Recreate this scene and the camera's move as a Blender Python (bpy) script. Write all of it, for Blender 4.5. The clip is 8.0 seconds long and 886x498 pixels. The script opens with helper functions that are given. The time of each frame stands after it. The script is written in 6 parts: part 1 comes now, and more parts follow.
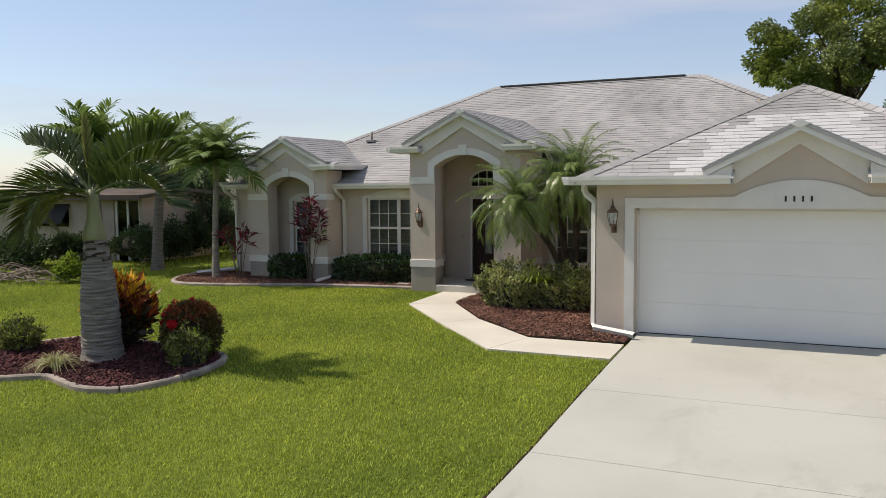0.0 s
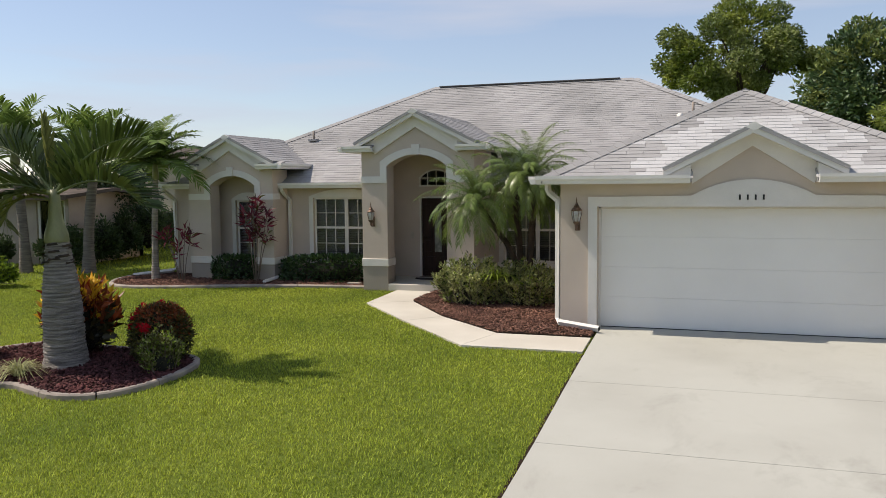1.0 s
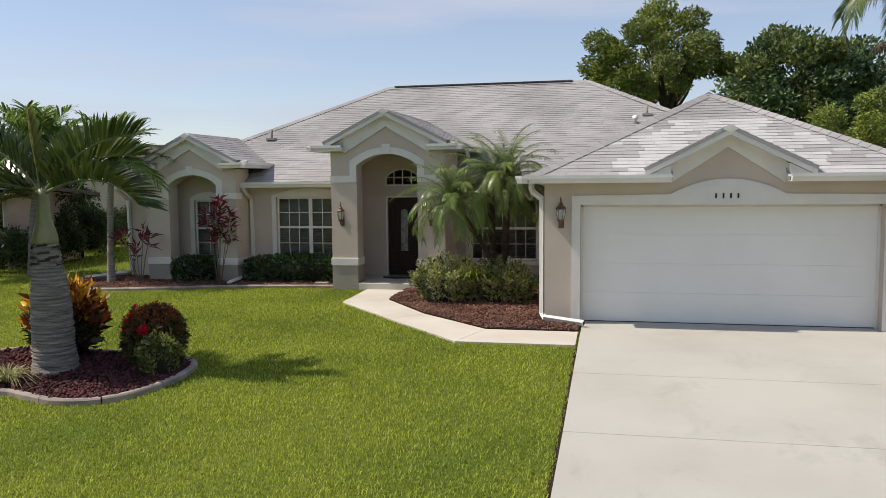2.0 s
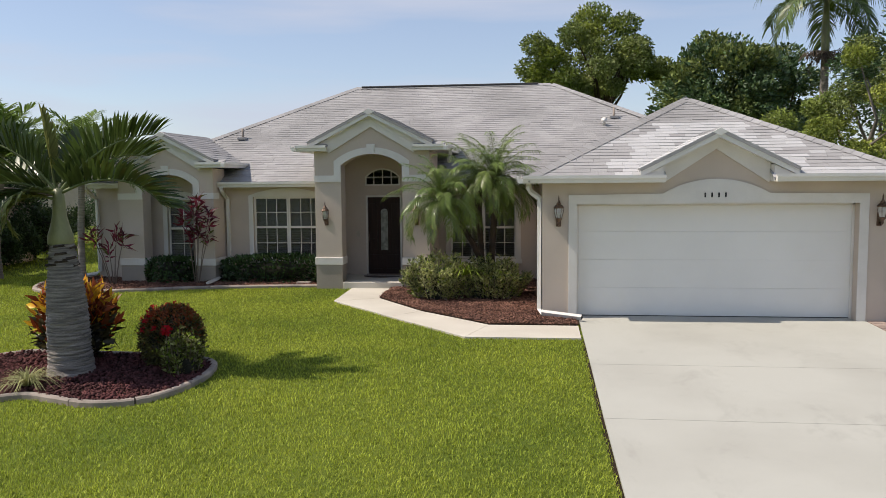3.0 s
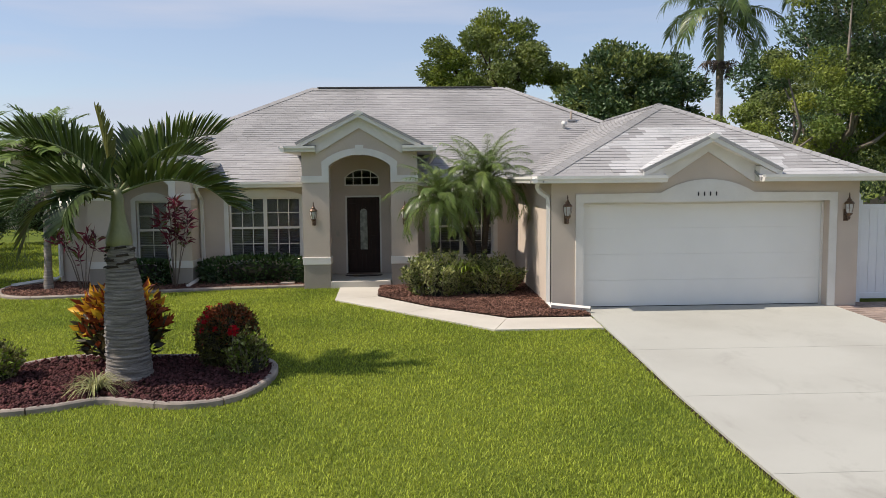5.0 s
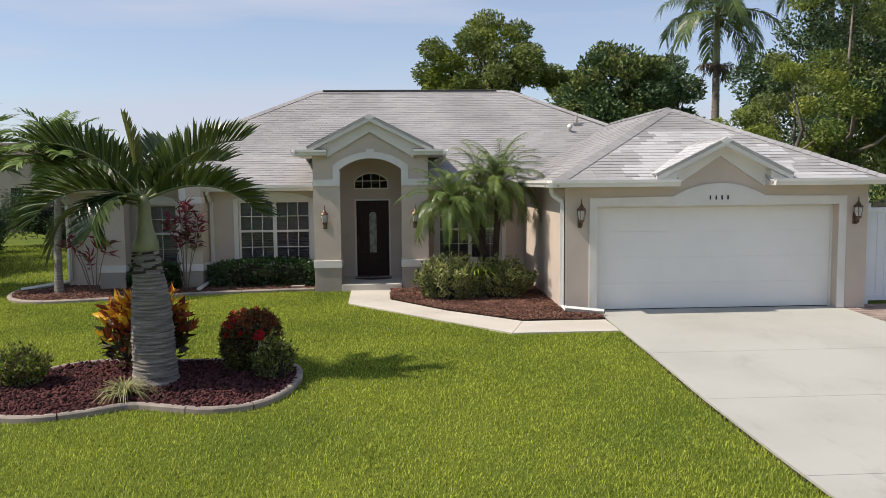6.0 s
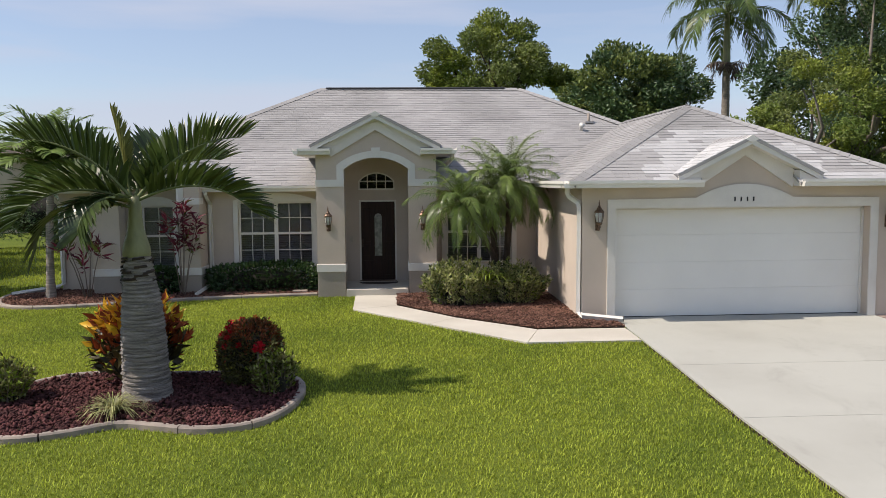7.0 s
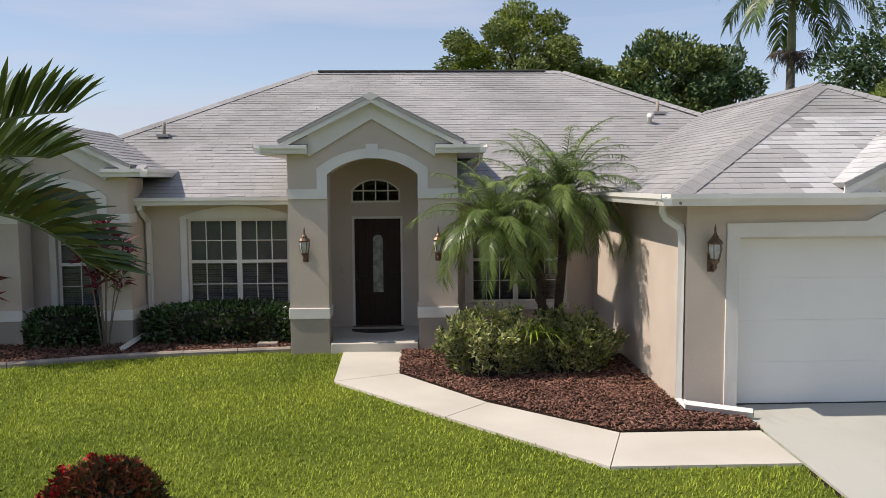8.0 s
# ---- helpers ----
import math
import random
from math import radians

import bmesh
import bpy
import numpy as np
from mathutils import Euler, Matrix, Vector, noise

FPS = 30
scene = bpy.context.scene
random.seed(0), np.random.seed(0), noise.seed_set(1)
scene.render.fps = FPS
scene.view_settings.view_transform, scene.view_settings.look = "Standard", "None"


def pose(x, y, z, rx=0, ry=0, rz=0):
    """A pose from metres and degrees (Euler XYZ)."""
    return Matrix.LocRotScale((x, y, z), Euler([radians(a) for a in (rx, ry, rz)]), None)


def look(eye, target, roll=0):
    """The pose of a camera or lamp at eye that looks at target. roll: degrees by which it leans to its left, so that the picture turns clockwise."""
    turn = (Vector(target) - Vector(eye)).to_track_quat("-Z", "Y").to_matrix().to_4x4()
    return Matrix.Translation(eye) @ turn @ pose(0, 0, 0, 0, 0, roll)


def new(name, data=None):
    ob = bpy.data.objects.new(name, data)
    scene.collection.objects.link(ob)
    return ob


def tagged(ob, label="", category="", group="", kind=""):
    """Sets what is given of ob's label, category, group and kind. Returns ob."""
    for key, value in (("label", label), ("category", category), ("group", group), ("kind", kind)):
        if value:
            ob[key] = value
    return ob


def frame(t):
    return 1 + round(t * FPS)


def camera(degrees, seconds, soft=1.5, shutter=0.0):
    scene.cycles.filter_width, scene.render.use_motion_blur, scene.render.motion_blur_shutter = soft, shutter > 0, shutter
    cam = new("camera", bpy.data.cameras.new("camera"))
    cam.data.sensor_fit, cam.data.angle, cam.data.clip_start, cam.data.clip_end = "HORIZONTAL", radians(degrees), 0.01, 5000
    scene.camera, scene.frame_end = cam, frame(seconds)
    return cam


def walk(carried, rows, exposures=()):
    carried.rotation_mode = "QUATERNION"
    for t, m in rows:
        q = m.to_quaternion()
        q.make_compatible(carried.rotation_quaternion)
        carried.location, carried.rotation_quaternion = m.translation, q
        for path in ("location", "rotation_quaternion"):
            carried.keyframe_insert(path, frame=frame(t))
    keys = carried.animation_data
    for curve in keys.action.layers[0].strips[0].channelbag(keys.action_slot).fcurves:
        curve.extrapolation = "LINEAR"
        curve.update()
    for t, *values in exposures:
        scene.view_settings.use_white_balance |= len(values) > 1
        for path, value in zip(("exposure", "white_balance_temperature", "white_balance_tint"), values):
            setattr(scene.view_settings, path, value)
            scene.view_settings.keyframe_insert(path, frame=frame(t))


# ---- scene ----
cam = camera(58.1, 8.0, 0.7)
METRES, EYE, TILT, LEAN, TURN = 13.834, 2.59, 0.0, 0.0, 24.6
ROWS = [
    (0.0, 0.0, 0.0, 0.0, -0.04, -4.69, 0.52),
    (0.5, -0.0378, -0.0056, 0.0005, -3.52, -4.76, 0.56),
    (1.0, -0.0777, -0.0095, 0.0011, -6.62, -4.81, 0.56),
    (1.5, -0.1226, -0.0115, 0.0015, -9.55, -4.85, 0.57),
    (2.0, -0.1724, -0.0098, 0.0014, -12.59, -4.89, 0.55),
    (3.5, -0.3407, -0.0, 0.0026, -20.75, -4.96, 0.47),
    (4.0, -0.3994, 0.0111, 0.0017, -23.46, -4.97, 0.45),
    (4.5, -0.4498, 0.0244, 0.0014, -25.82, -4.98, 0.47),
    (6.0, -0.5226, 0.0446, 0.009, -27.97, -4.94, 0.56),
    (6.5, -0.5256, 0.0529, 0.008, -27.91, -4.97, 0.51),
    (7.0, -0.5043, 0.1039, 0.0085, -27.83, -4.89, 0.5),
    (7.5, -0.4329, 0.244, 0.014, -27.71, -4.76, 0.48),
    (8.0, -0.3186, 0.4647, 0.0161, -26.35, -4.6, 0.4),
]
walk(cam, [(t, pose(0, 0, EYE, TILT, LEAN, TURN) @ pose(METRES * x, METRES * y, METRES * z, 90 + pitch, roll, yaw)) for t, x, y, z, yaw, pitch, roll in ROWS],
     [(0.0, 0.16, 6750, 14), (2.0, 0.16, 6720, 15), (4.5, 0.16, 6600, 15), (8.0, 0.17, 6600, 16)])

# ---- world and light ----
SUN = Vector((-0.80, -0.09, 1.0)).normalized()
world = bpy.data.worlds.new("sky")
scene.world = world
world.use_nodes = True
wn, wl = world.node_tree.nodes, world.node_tree.links
wn.clear()
w_out, w_bg, w_sky = wn.new("ShaderNodeOutputWorld"), wn.new("ShaderNodeBackground"), wn.new("ShaderNodeTexSky")
w_sky.sky_type, w_sky.sun_disc = "NISHITA", False
w_sky.sun_elevation, w_sky.sun_rotation = math.asin(SUN.z), radians(-96)
w_sky.air_density, w_sky.dust_density, w_sky.ozone_density = 1.0, 0.4, 3.0
w_co, w_map, w_no = wn.new("ShaderNodeTexCoord"), wn.new("ShaderNodeMapping"), wn.new("ShaderNodeTexNoise")
w_map.inputs["Scale"].default_value = (1.0, 1.0, 8.0)
w_no.inputs["Scale"].default_value, w_no.inputs["Detail"].default_value = 1.7, 6.0
w_ramp, w_mix = wn.new("ShaderNodeValToRGB"), wn.new("ShaderNodeMixRGB")
w_ramp.color_ramp.elements[0].position, w_ramp.color_ramp.elements[1].position = 0.50, 0.68
w_ramp.color_ramp.elements[0].color = (0.30, 0.30, 0.30, 1)
w_ramp.color_ramp.elements[1].color = (0.8, 0.8, 0.8, 1)
w_mix.inputs["Color2"].default_value = (4.2, 4.7, 5.6, 1)
wl.new(w_co.outputs["Generated"], w_map.inputs["Vector"])
wl.new(w_map.outputs["Vector"], w_no.inputs["Vector"])
wl.new(w_no.outputs["Fac"], w_ramp.inputs["Fac"])
wl.new(w_ramp.outputs["Color"], w_mix.inputs["Fac"])
wl.new(w_sky.outputs["Color"], w_mix.inputs["Color1"])
wl.new(w_mix.outputs["Color"], w_bg.inputs["Color"])
w_bg.inputs["Strength"].default_value = 0.122
wl.new(w_bg.outputs["Background"], w_out.inputs["Surface"])
sun = new("sun", bpy.data.lights.new("sun", "SUN"))
sun.data.energy, sun.data.angle, sun.data.color = 4.6, radians(0.55), (1.0, 0.93, 0.80)
sun.matrix_world = look(SUN * 60, (0, 0, 0))


# ---- materials ----
def mat(name, c1, c2=None, scale=3.0, rough=0.75, bump=0.15, bscale=60.0, metal=0.0, fine=0.12, rand=0.0, island=0.0,
        trans=0.0, detail=6.0, stretch=(1, 1, 1), spec=0.4, dist=0.01, lohi=(0.36, 0.66)):
    """A surface with broad stains (c1 to c2), fine grain and relief; rand and island vary the tone piece by piece."""
    m = bpy.data.materials.new(name)
    m.use_nodes = True
    nd, ln = m.node_tree.nodes, m.node_tree.links
    bsdf, out = nd["Principled BSDF"], nd["Material Output"]
    c2 = c2 or tuple(c * 0.8 for c in c1)
    co, mp = nd.new("ShaderNodeTexCoord"), nd.new("ShaderNodeMapping")
    mp.inputs["Scale"].default_value = stretch
    ln.new(co.outputs["Object"], mp.inputs["Vector"])
    broad, grain = nd.new("ShaderNodeTexNoise"), nd.new("ShaderNodeTexNoise")
    broad.inputs["Scale"].default_value, broad.inputs["Detail"].default_value = scale, detail
    grain.inputs["Scale"].default_value, grain.inputs["Detail"].default_value = bscale, 3.0
    for n in (broad, grain):
        ln.new(mp.outputs["Vector"], n.inputs["Vector"])
    ramp = nd.new("ShaderNodeValToRGB")
    ramp.color_ramp.elements[0].position, ramp.color_ramp.elements[1].position = lohi
    ramp.color_ramp.elements[0].color, ramp.color_ramp.elements[1].color = (*c1, 1), (*c2, 1)
    ln.new(broad.outputs["Fac"], ramp.inputs["Fac"])
    colour = ramp.outputs["Color"]

    def vary(source, amount, colour):
        """Scale the colour by 1 - amount .. 1 + amount."""
        rng, mul = nd.new("ShaderNodeMapRange"), nd.new("ShaderNodeMixRGB")
        rng.inputs["To Min"].default_value, rng.inputs["To Max"].default_value = 1 - amount, 1 + amount
        ln.new(source, rng.inputs["Value"])
        mul.blend_type, mul.inputs["Fac"].default_value = "MULTIPLY", 1.0
        ln.new(colour, mul.inputs["Color1"])
        ln.new(rng.outputs["Result"], mul.inputs["Color2"])
        return mul.outputs["Color"]

    if fine:
        colour = vary(grain.outputs["Fac"], fine, colour)
    if rand:
        colour = vary(nd.new("ShaderNodeObjectInfo").outputs["Random"], rand, colour)
    if island:
        colour = vary(nd.new("ShaderNodeNewGeometry").outputs["Random Per Island"], island, colour)
    ln.new(colour, bsdf.inputs["Base Color"])
    bsdf.inputs["Roughness"].default_value, bsdf.inputs["Metallic"].default_value = rough, metal
    bsdf.inputs["Specular IOR Level"].default_value = spec
    if bump:
        b = nd.new("ShaderNodeBump")
        b.inputs["Strength"].default_value, b.inputs["Distance"].default_value = bump, dist
        ln.new(grain.outputs["Fac"], b.inputs["Height"])
        ln.new(b.outputs["Normal"], bsdf.inputs["Normal"])
    if trans:
        tr, mx = nd.new("ShaderNodeBsdfTranslucent"), nd.new("ShaderNodeMixShader")
        mx.inputs["Fac"].default_value = trans
        ln.new(colour, tr.inputs["Color"])
        ln.new(bsdf.outputs["BSDF"], mx.inputs[1])
        ln.new(tr.outputs["BSDF"], mx.inputs[2])
        ln.new(mx.outputs["Shader"], out.inputs["Surface"])
    return m


STUCCO = mat("tan stucco", (0.578, 0.490, 0.408), (0.522, 0.443, 0.368), 1.3, 0.9, 0.35, 85, fine=0.12, spec=0.2, dist=0.012)
STUCCO_BASE = mat("taupe stucco base", (0.375, 0.325, 0.27), (0.335, 0.29, 0.24), 1.3, 0.9, 0.35, 85, fine=0.12, spec=0.2, dist=0.012)
WHITE = mat("white painted trim", (0.715, 0.685, 0.63), (0.65, 0.62, 0.565), 2.0, 0.6, 0.12, 40, fine=0.04, spec=0.3)
GUTTER = mat("white enamelled metal", (0.74, 0.72, 0.67), (0.66, 0.64, 0.59), 1.5, 0.4, 0.03, 20, fine=0.03)
DOORPAINT = mat("white garage door paint", (0.80, 0.785, 0.74), (0.755, 0.74, 0.695), 0.8, 0.5, 0.10, 70, fine=0.025, spec=0.35)
SHINGLE = mat("weathered grey shingle", (0.375, 0.366, 0.362), (0.285, 0.28, 0.275), 0.45, 0.95, 0.5, 160, fine=0.28, rand=0.06, island=0.075, spec=0.15, detail=9)
SHINGLE_NEW = mat("pale replaced shingle", (0.475, 0.472, 0.47), (0.42, 0.418, 0.416), 0.7, 0.95, 0.5, 160, fine=0.2, rand=0.07, island=0.10, spec=0.15)
FELT = mat("dark roof underlay", (0.10, 0.095, 0.095), None, 2, 0.95, 0.2, 80)
CONCRETE = mat("pale concrete", (0.420, 0.417, 0.372), (0.352, 0.345, 0.305), 0.55, 0.9, 0.25, 120, fine=0.1, spec=0.2, detail=12, lohi=(0.42, 0.80))


def grime(m, colour, scale, lo, hi, amount, stretch=(1, 1, 1)):
    """Lay worn-in stains with soft cloudy borders over a material's colour."""
    nd, ln = m.node_tree.nodes, m.node_tree.links
    bsdf = nd["Principled BSDF"]
    src = bsdf.inputs["Base Color"].links[0].from_socket
    co, mp, no, rp, mx = (nd.new("ShaderNode" + k) for k in ("TexCoord", "Mapping", "TexNoise", "MapRange", "MixRGB"))
    mp.inputs["Scale"].default_value = stretch
    mp.inputs["Location"].default_value = (3.7, 1.9, 0.4)
    no.inputs["Scale"].default_value, no.inputs["Detail"].default_value, no.inputs["Roughness"].default_value = scale, 12.0, 0.68
    no.inputs["Distortion"].default_value = 0.5
    rp.inputs["From Min"].default_value, rp.inputs["From Max"].default_value, rp.inputs["To Max"].default_value = lo, hi, amount
    mx.inputs["Color2"].default_value = (*colour, 1)
    ln.new(co.outputs["Object"], mp.inputs["Vector"])
    ln.new(mp.outputs["Vector"], no.inputs["Vector"])
    ln.new(no.outputs["Fac"], rp.inputs["Value"])
    ln.new(rp.outputs["Result"], mx.inputs["Fac"])
    ln.new(src, mx.inputs["Color1"])
    ln.new(mx.outputs["Color"], bsdf.inputs["Base Color"])


grime(CONCRETE, (0.20, 0.19, 0.165), 0.75, 0.55, 0.76, 0.55, (1.0, 0.55, 1.0))
grime(CONCRETE, (0.24, 0.225, 0.19), 5.0, 0.60, 0.80, 0.35)
grime(SHINGLE, (0.20, 0.197, 0.19), 0.5, 0.52, 0.76, 0.4)
WALKCON = mat("cream painted concrete", (0.56, 0.525, 0.455), (0.49, 0.455, 0.39), 0.9, 0.85, 0.2, 120, fine=0.07, spec=0.2, detail=10)
grime(WALKCON, (0.33, 0.29, 0.235), 2.2, 0.60, 0.80, 0.35)
KERB = mat("grey cast kerb", (0.36, 0.30, 0.25), (0.22, 0.19, 0.165), 3.0, 0.9, 0.4, 70, fine=0.15, rand=0.08)
PAVER = mat("brown concrete paver", (0.33, 0.255, 0.21), (0.26, 0.20, 0.17), 2, 0.9, 0.4, 90, rand=0.2)
SOIL = mat("dark soil", (0.036, 0.024, 0.017), (0.022, 0.015, 0.011), 5, 0.95, 0.6, 50, fine=0.4, spec=0.1)
MULCH = mat("red brown bark mulch", (0.235, 0.125, 0.09), (0.115, 0.06, 0.046), 1.6, 0.95, 0.4, 70, island=0.62, fine=0.3, spec=0.15)
LAVA = mat("dark red lava rock", (0.105, 0.040, 0.038), (0.066, 0.030, 0.029), 3, 0.95, 0.6, 60, island=0.5, fine=0.3, spec=0.15)
LAWN = mat("lawn soil and thatch", (0.13, 0.165, 0.024), (0.085, 0.12, 0.018), 0.5, 0.95, 0.8, 45, fine=0.5, spec=0.1, dist=0.03)
GRASS = mat("lawn grass blade", (0.36, 0.41, 0.052), (0.255, 0.318, 0.04), 0.5, 0.55, 0.0, 60, fine=0.0, island=0.5, trans=0.35, spec=0.15)
DARKDOOR = mat("dark stained wood", (0.040, 0.020, 0.016), (0.025, 0.014, 0.011), 3, 0.55, 0.15, 40, stretch=(6, 6, 0.6), spec=0.2)
BRONZE = mat("aged bronze", (0.20, 0.13, 0.09), (0.09, 0.06, 0.045), 20, 0.45, 0.2, 60, metal=0.6)
BLACK = mat("black numerals", (0.02, 0.02, 0.02), None, 5, 0.5, 0.0)
RUBBER = mat("dark weatherseal", (0.03, 0.03, 0.03), None, 5, 0.8, 0.1)
ROOM = mat("dim interior plaster", (0.38, 0.36, 0.33), None, 1, 0.9, 0.1)
BLIND = mat("pale grey blind slat", (0.68, 0.67, 0.66), (0.62, 0.61, 0.60), 2, 0.6, 0.05)
VINYL = mat("white vinyl fence", (0.80, 0.81, 0.82), (0.75, 0.76, 0.77), 1.0, 0.45, 0.02)
MAT = mat("woven door mat", (0.07, 0.05, 0.04), (0.04, 0.03, 0.026), 20, 0.95, 0.8, 120)
OUTLET = mat("ivory plastic plate", (0.55, 0.49, 0.40), None, 3, 0.4, 0.0)


def glass_mat(name, tint=(0.9, 0.95, 0.95)):
    m = bpy.data.materials.new(name)
    m.use_nodes = True
    nd, ln = m.node_tree.nodes, m.node_tree.links
    nd.remove(nd["Principled BSDF"])
    gl, tr, mx, fr = nd.new("ShaderNodeBsdfGlossy"), nd.new("ShaderNodeBsdfTransparent"), nd.new("ShaderNodeMixShader"), nd.new("ShaderNodeFresnel")
    gl.inputs["Roughness"].default_value = 0.03
    tr.inputs["Color"].default_value = (*tint, 1)
    fr.inputs["IOR"].default_value = 1.45
    ln.new(fr.outputs["Fac"], mx.inputs["Fac"])
    ln.new(tr.outputs["BSDF"], mx.inputs[1])
    ln.new(gl.outputs["BSDF"], mx.inputs[2])
    ln.new(mx.outputs["Shader"], nd["Material Output"].inputs["Surface"])
    return m


GLASS = glass_mat("tinted window glass", (0.72, 0.72, 0.74))
CLEAR = mat("pale seeded lamp glass", (0.50, 0.49, 0.45), (0.34, 0.33, 0.31), 14, 0.12, 0.3, 30, spec=0.6)
LEADED = mat("frosted leaded glass", (0.30, 0.30, 0.285), (0.15, 0.155, 0.15), 9, 0.12, 0.5, 30, spec=0.6)


# ---- builders ----
def thing(name, x=0, y=0, z=0, label="", category="", group="", kind=""):
    ob = new(name)
    ob.location = (x, y, z)
    ob.empty_display_size = 0.2
    bpy.context.view_layer.update()
    return tagged(ob, label, category, group, kind)


def under(ob, parent):
    """Parent ob, whose mesh is in world metres, keeping it where it is."""
    if parent is not None:
        ob.parent = parent
        root = Vector((0, 0, 0))
        p = parent
        while p is not None:
            root += p.location
            p = p.parent
        ob.location = ob.location - root
    return ob


def raw(name, verts, faces, material, parent=None, label="", smooth=False, mats=None, idx=None):
    me = bpy.data.meshes.new(name)
    me.from_pydata([tuple(map(float, v)) for v in verts] if not isinstance(verts, np.ndarray) else verts.tolist(), [], faces if isinstance(faces, list) else faces.tolist())
    for m in (mats or [material]):
        me.materials.append(m)
    if idx is not None:
        me.polygons.foreach_set("material_index", np.asarray(idx, dtype=np.int32))
    if smooth:
        me.polygons.foreach_set("use_smooth", np.ones(len(me.polygons), dtype=bool))
    me.update()
    ob = new(name, me)
    under(ob, parent)
    if label:
        ob["label"] = label
    return ob


def part(name, bm, material, parent=None, label="", smooth=False):
    bmesh.ops.recalc_face_normals(bm, faces=bm.faces)
    me = bpy.data.meshes.new(name)
    bm.to_mesh(me)
    bm.free()
    me.materials.append(material)
    if smooth:
        me.polygons.foreach_set("use_smooth", np.ones(len(me.polygons), dtype=bool))
    ob = new(name, me)
    under(ob, parent)
    if label:
        ob["label"] = label
    return ob


def add_box(bm, x0, x1, y0, y1, z0, z1, bevel=0.0):
    made = bmesh.ops.create_cube(bm, size=1.0)["verts"]
    bmesh.ops.scale(bm, vec=(abs(x1 - x0), abs(y1 - y0), abs(z1 - z0)), verts=made)
    bmesh.ops.translate(bm, vec=((x0 + x1) / 2, (y0 + y1) / 2, (z0 + z1) / 2), verts=made)
    if bevel:
        edges = list({e for v in made for e in v.link_edges})
        bmesh.ops.bevel(bm, geom=edges, offset=bevel, segments=2, affect="EDGES", profile=0.5)


def box(name, x0, x1, y0, y1, z0, z1, material, parent=None, label="", bevel=0.006):
    bm = bmesh.new()
    add_box(bm, x0, x1, y0, y1, z0, z1, bevel)
    return part(name, bm, material, parent, label)


def add_prism(bm, outline, a, b, axis="y"):
    """Extrude a flat outline from a to b along an axis: (x, z) along y, (y, z) along x, (x, y) along z."""
    at = {"y": lambda u, v, w: (u, w, v), "x": lambda u, v, w: (w, u, v), "z": lambda u, v, w: (u, v, w)}[axis]
    lo = [bm.verts.new(at(u, v, a)) for u, v in outline]
    hi = [bm.verts.new(at(u, v, b)) for u, v in outline]
    n = len(outline)
    bm.faces.new(lo), bm.faces.new(hi)
    for i in range(n):
        bm.faces.new((lo[i], lo[(i + 1) % n], hi[(i + 1) % n], hi[i]))


def prism(name, outline, a, b, material, parent=None, label="", axis="y"):
    bm = bmesh.new()
    add_prism(bm, outline, a, b, axis)
    bm.normal_update()
    bmesh.ops.triangulate(bm, faces=[f for f in bm.faces if len(f.verts) > 4])
    return part(name, bm, material, parent, label)


def tube(points, radii, sides=8, closed=True):
    """Vertices and faces of a tapered tube through the points."""
    verts, faces = [], []
    pts = [Vector(p) for p in points]
    ref = Vector((0.31, 0.2, 1.0)).normalized()
    for i, p in enumerate(pts):
        d = (pts[min(i + 1, len(pts) - 1)] - pts[max(i - 1, 0)]).normalized()
        u = d.cross(ref if abs(d.dot(ref)) < 0.95 else Vector((1, 0, 0))).normalized()
        w = d.cross(u)
        for k in range(sides):
            a = 2 * math.pi * k / sides
            verts.append(p + (u * math.cos(a) + w * math.sin(a)) * radii[i])
    for i in range(len(pts) - 1):
        for k in range(sides):
            k2 = (k + 1) % sides
            faces.append([i * sides + k, i * sides + k2, (i + 1) * sides + k2, (i + 1) * sides + k])
    if closed:
        faces.append(list(range(sides))[::-1])
        faces.append([(len(pts) - 1) * sides + k for k in range(sides)])
    return verts, faces


def pipe(name, points, radius, material, parent=None, label="", sides=8):
    r = radius if isinstance(radius, (list, tuple)) else [radius] * len(points)
    v, f = tube(points, r, sides)
    return raw(name, v, f, material, parent, label, smooth=sides > 4)


def lathe(bm, profile, x, y, sides=12):
    """A turned solid: profile of (radius, z) round the upright axis at x, y."""
    rings = [[bm.verts.new((x + r * math.cos(2 * math.pi * k / sides), y + r * math.sin(2 * math.pi * k / sides), z)) for k in range(sides)] for r, z in profile]
    for a, b in zip(rings, rings[1:]):
        for k in range(sides):
            bm.faces.new((a[k], a[(k + 1) % sides], b[(k + 1) % sides], b[k]))
    bm.faces.new(rings[0]), bm.faces.new(rings[-1])


def arc(x0, x1, z0, rise, n=14):
    """Points of a segmental arch from x0 to x1 that springs at z0."""
    half, mid = (x1 - x0) / 2, (x0 + x1) / 2
    r = (half * half + rise * rise) / (2 * rise)
    out = []
    for i in range(n + 1):
        x = x0 + (x1 - x0) * i / n
        out.append((x, z0 + rise - r + math.sqrt(max(r * r - (x - mid) ** 2, 0))))
    return out


def ground_z(y):
    """The lot falls gently from the house to the street."""
    return float(np.interp(y, [-60, 0, 4, 6, 8, 10, 12, 14, 18, 22], [-0.7, -0.42, -0.38, -0.36, -0.31, -0.21, -0.13, -0.07, -0.03, -0.02]))


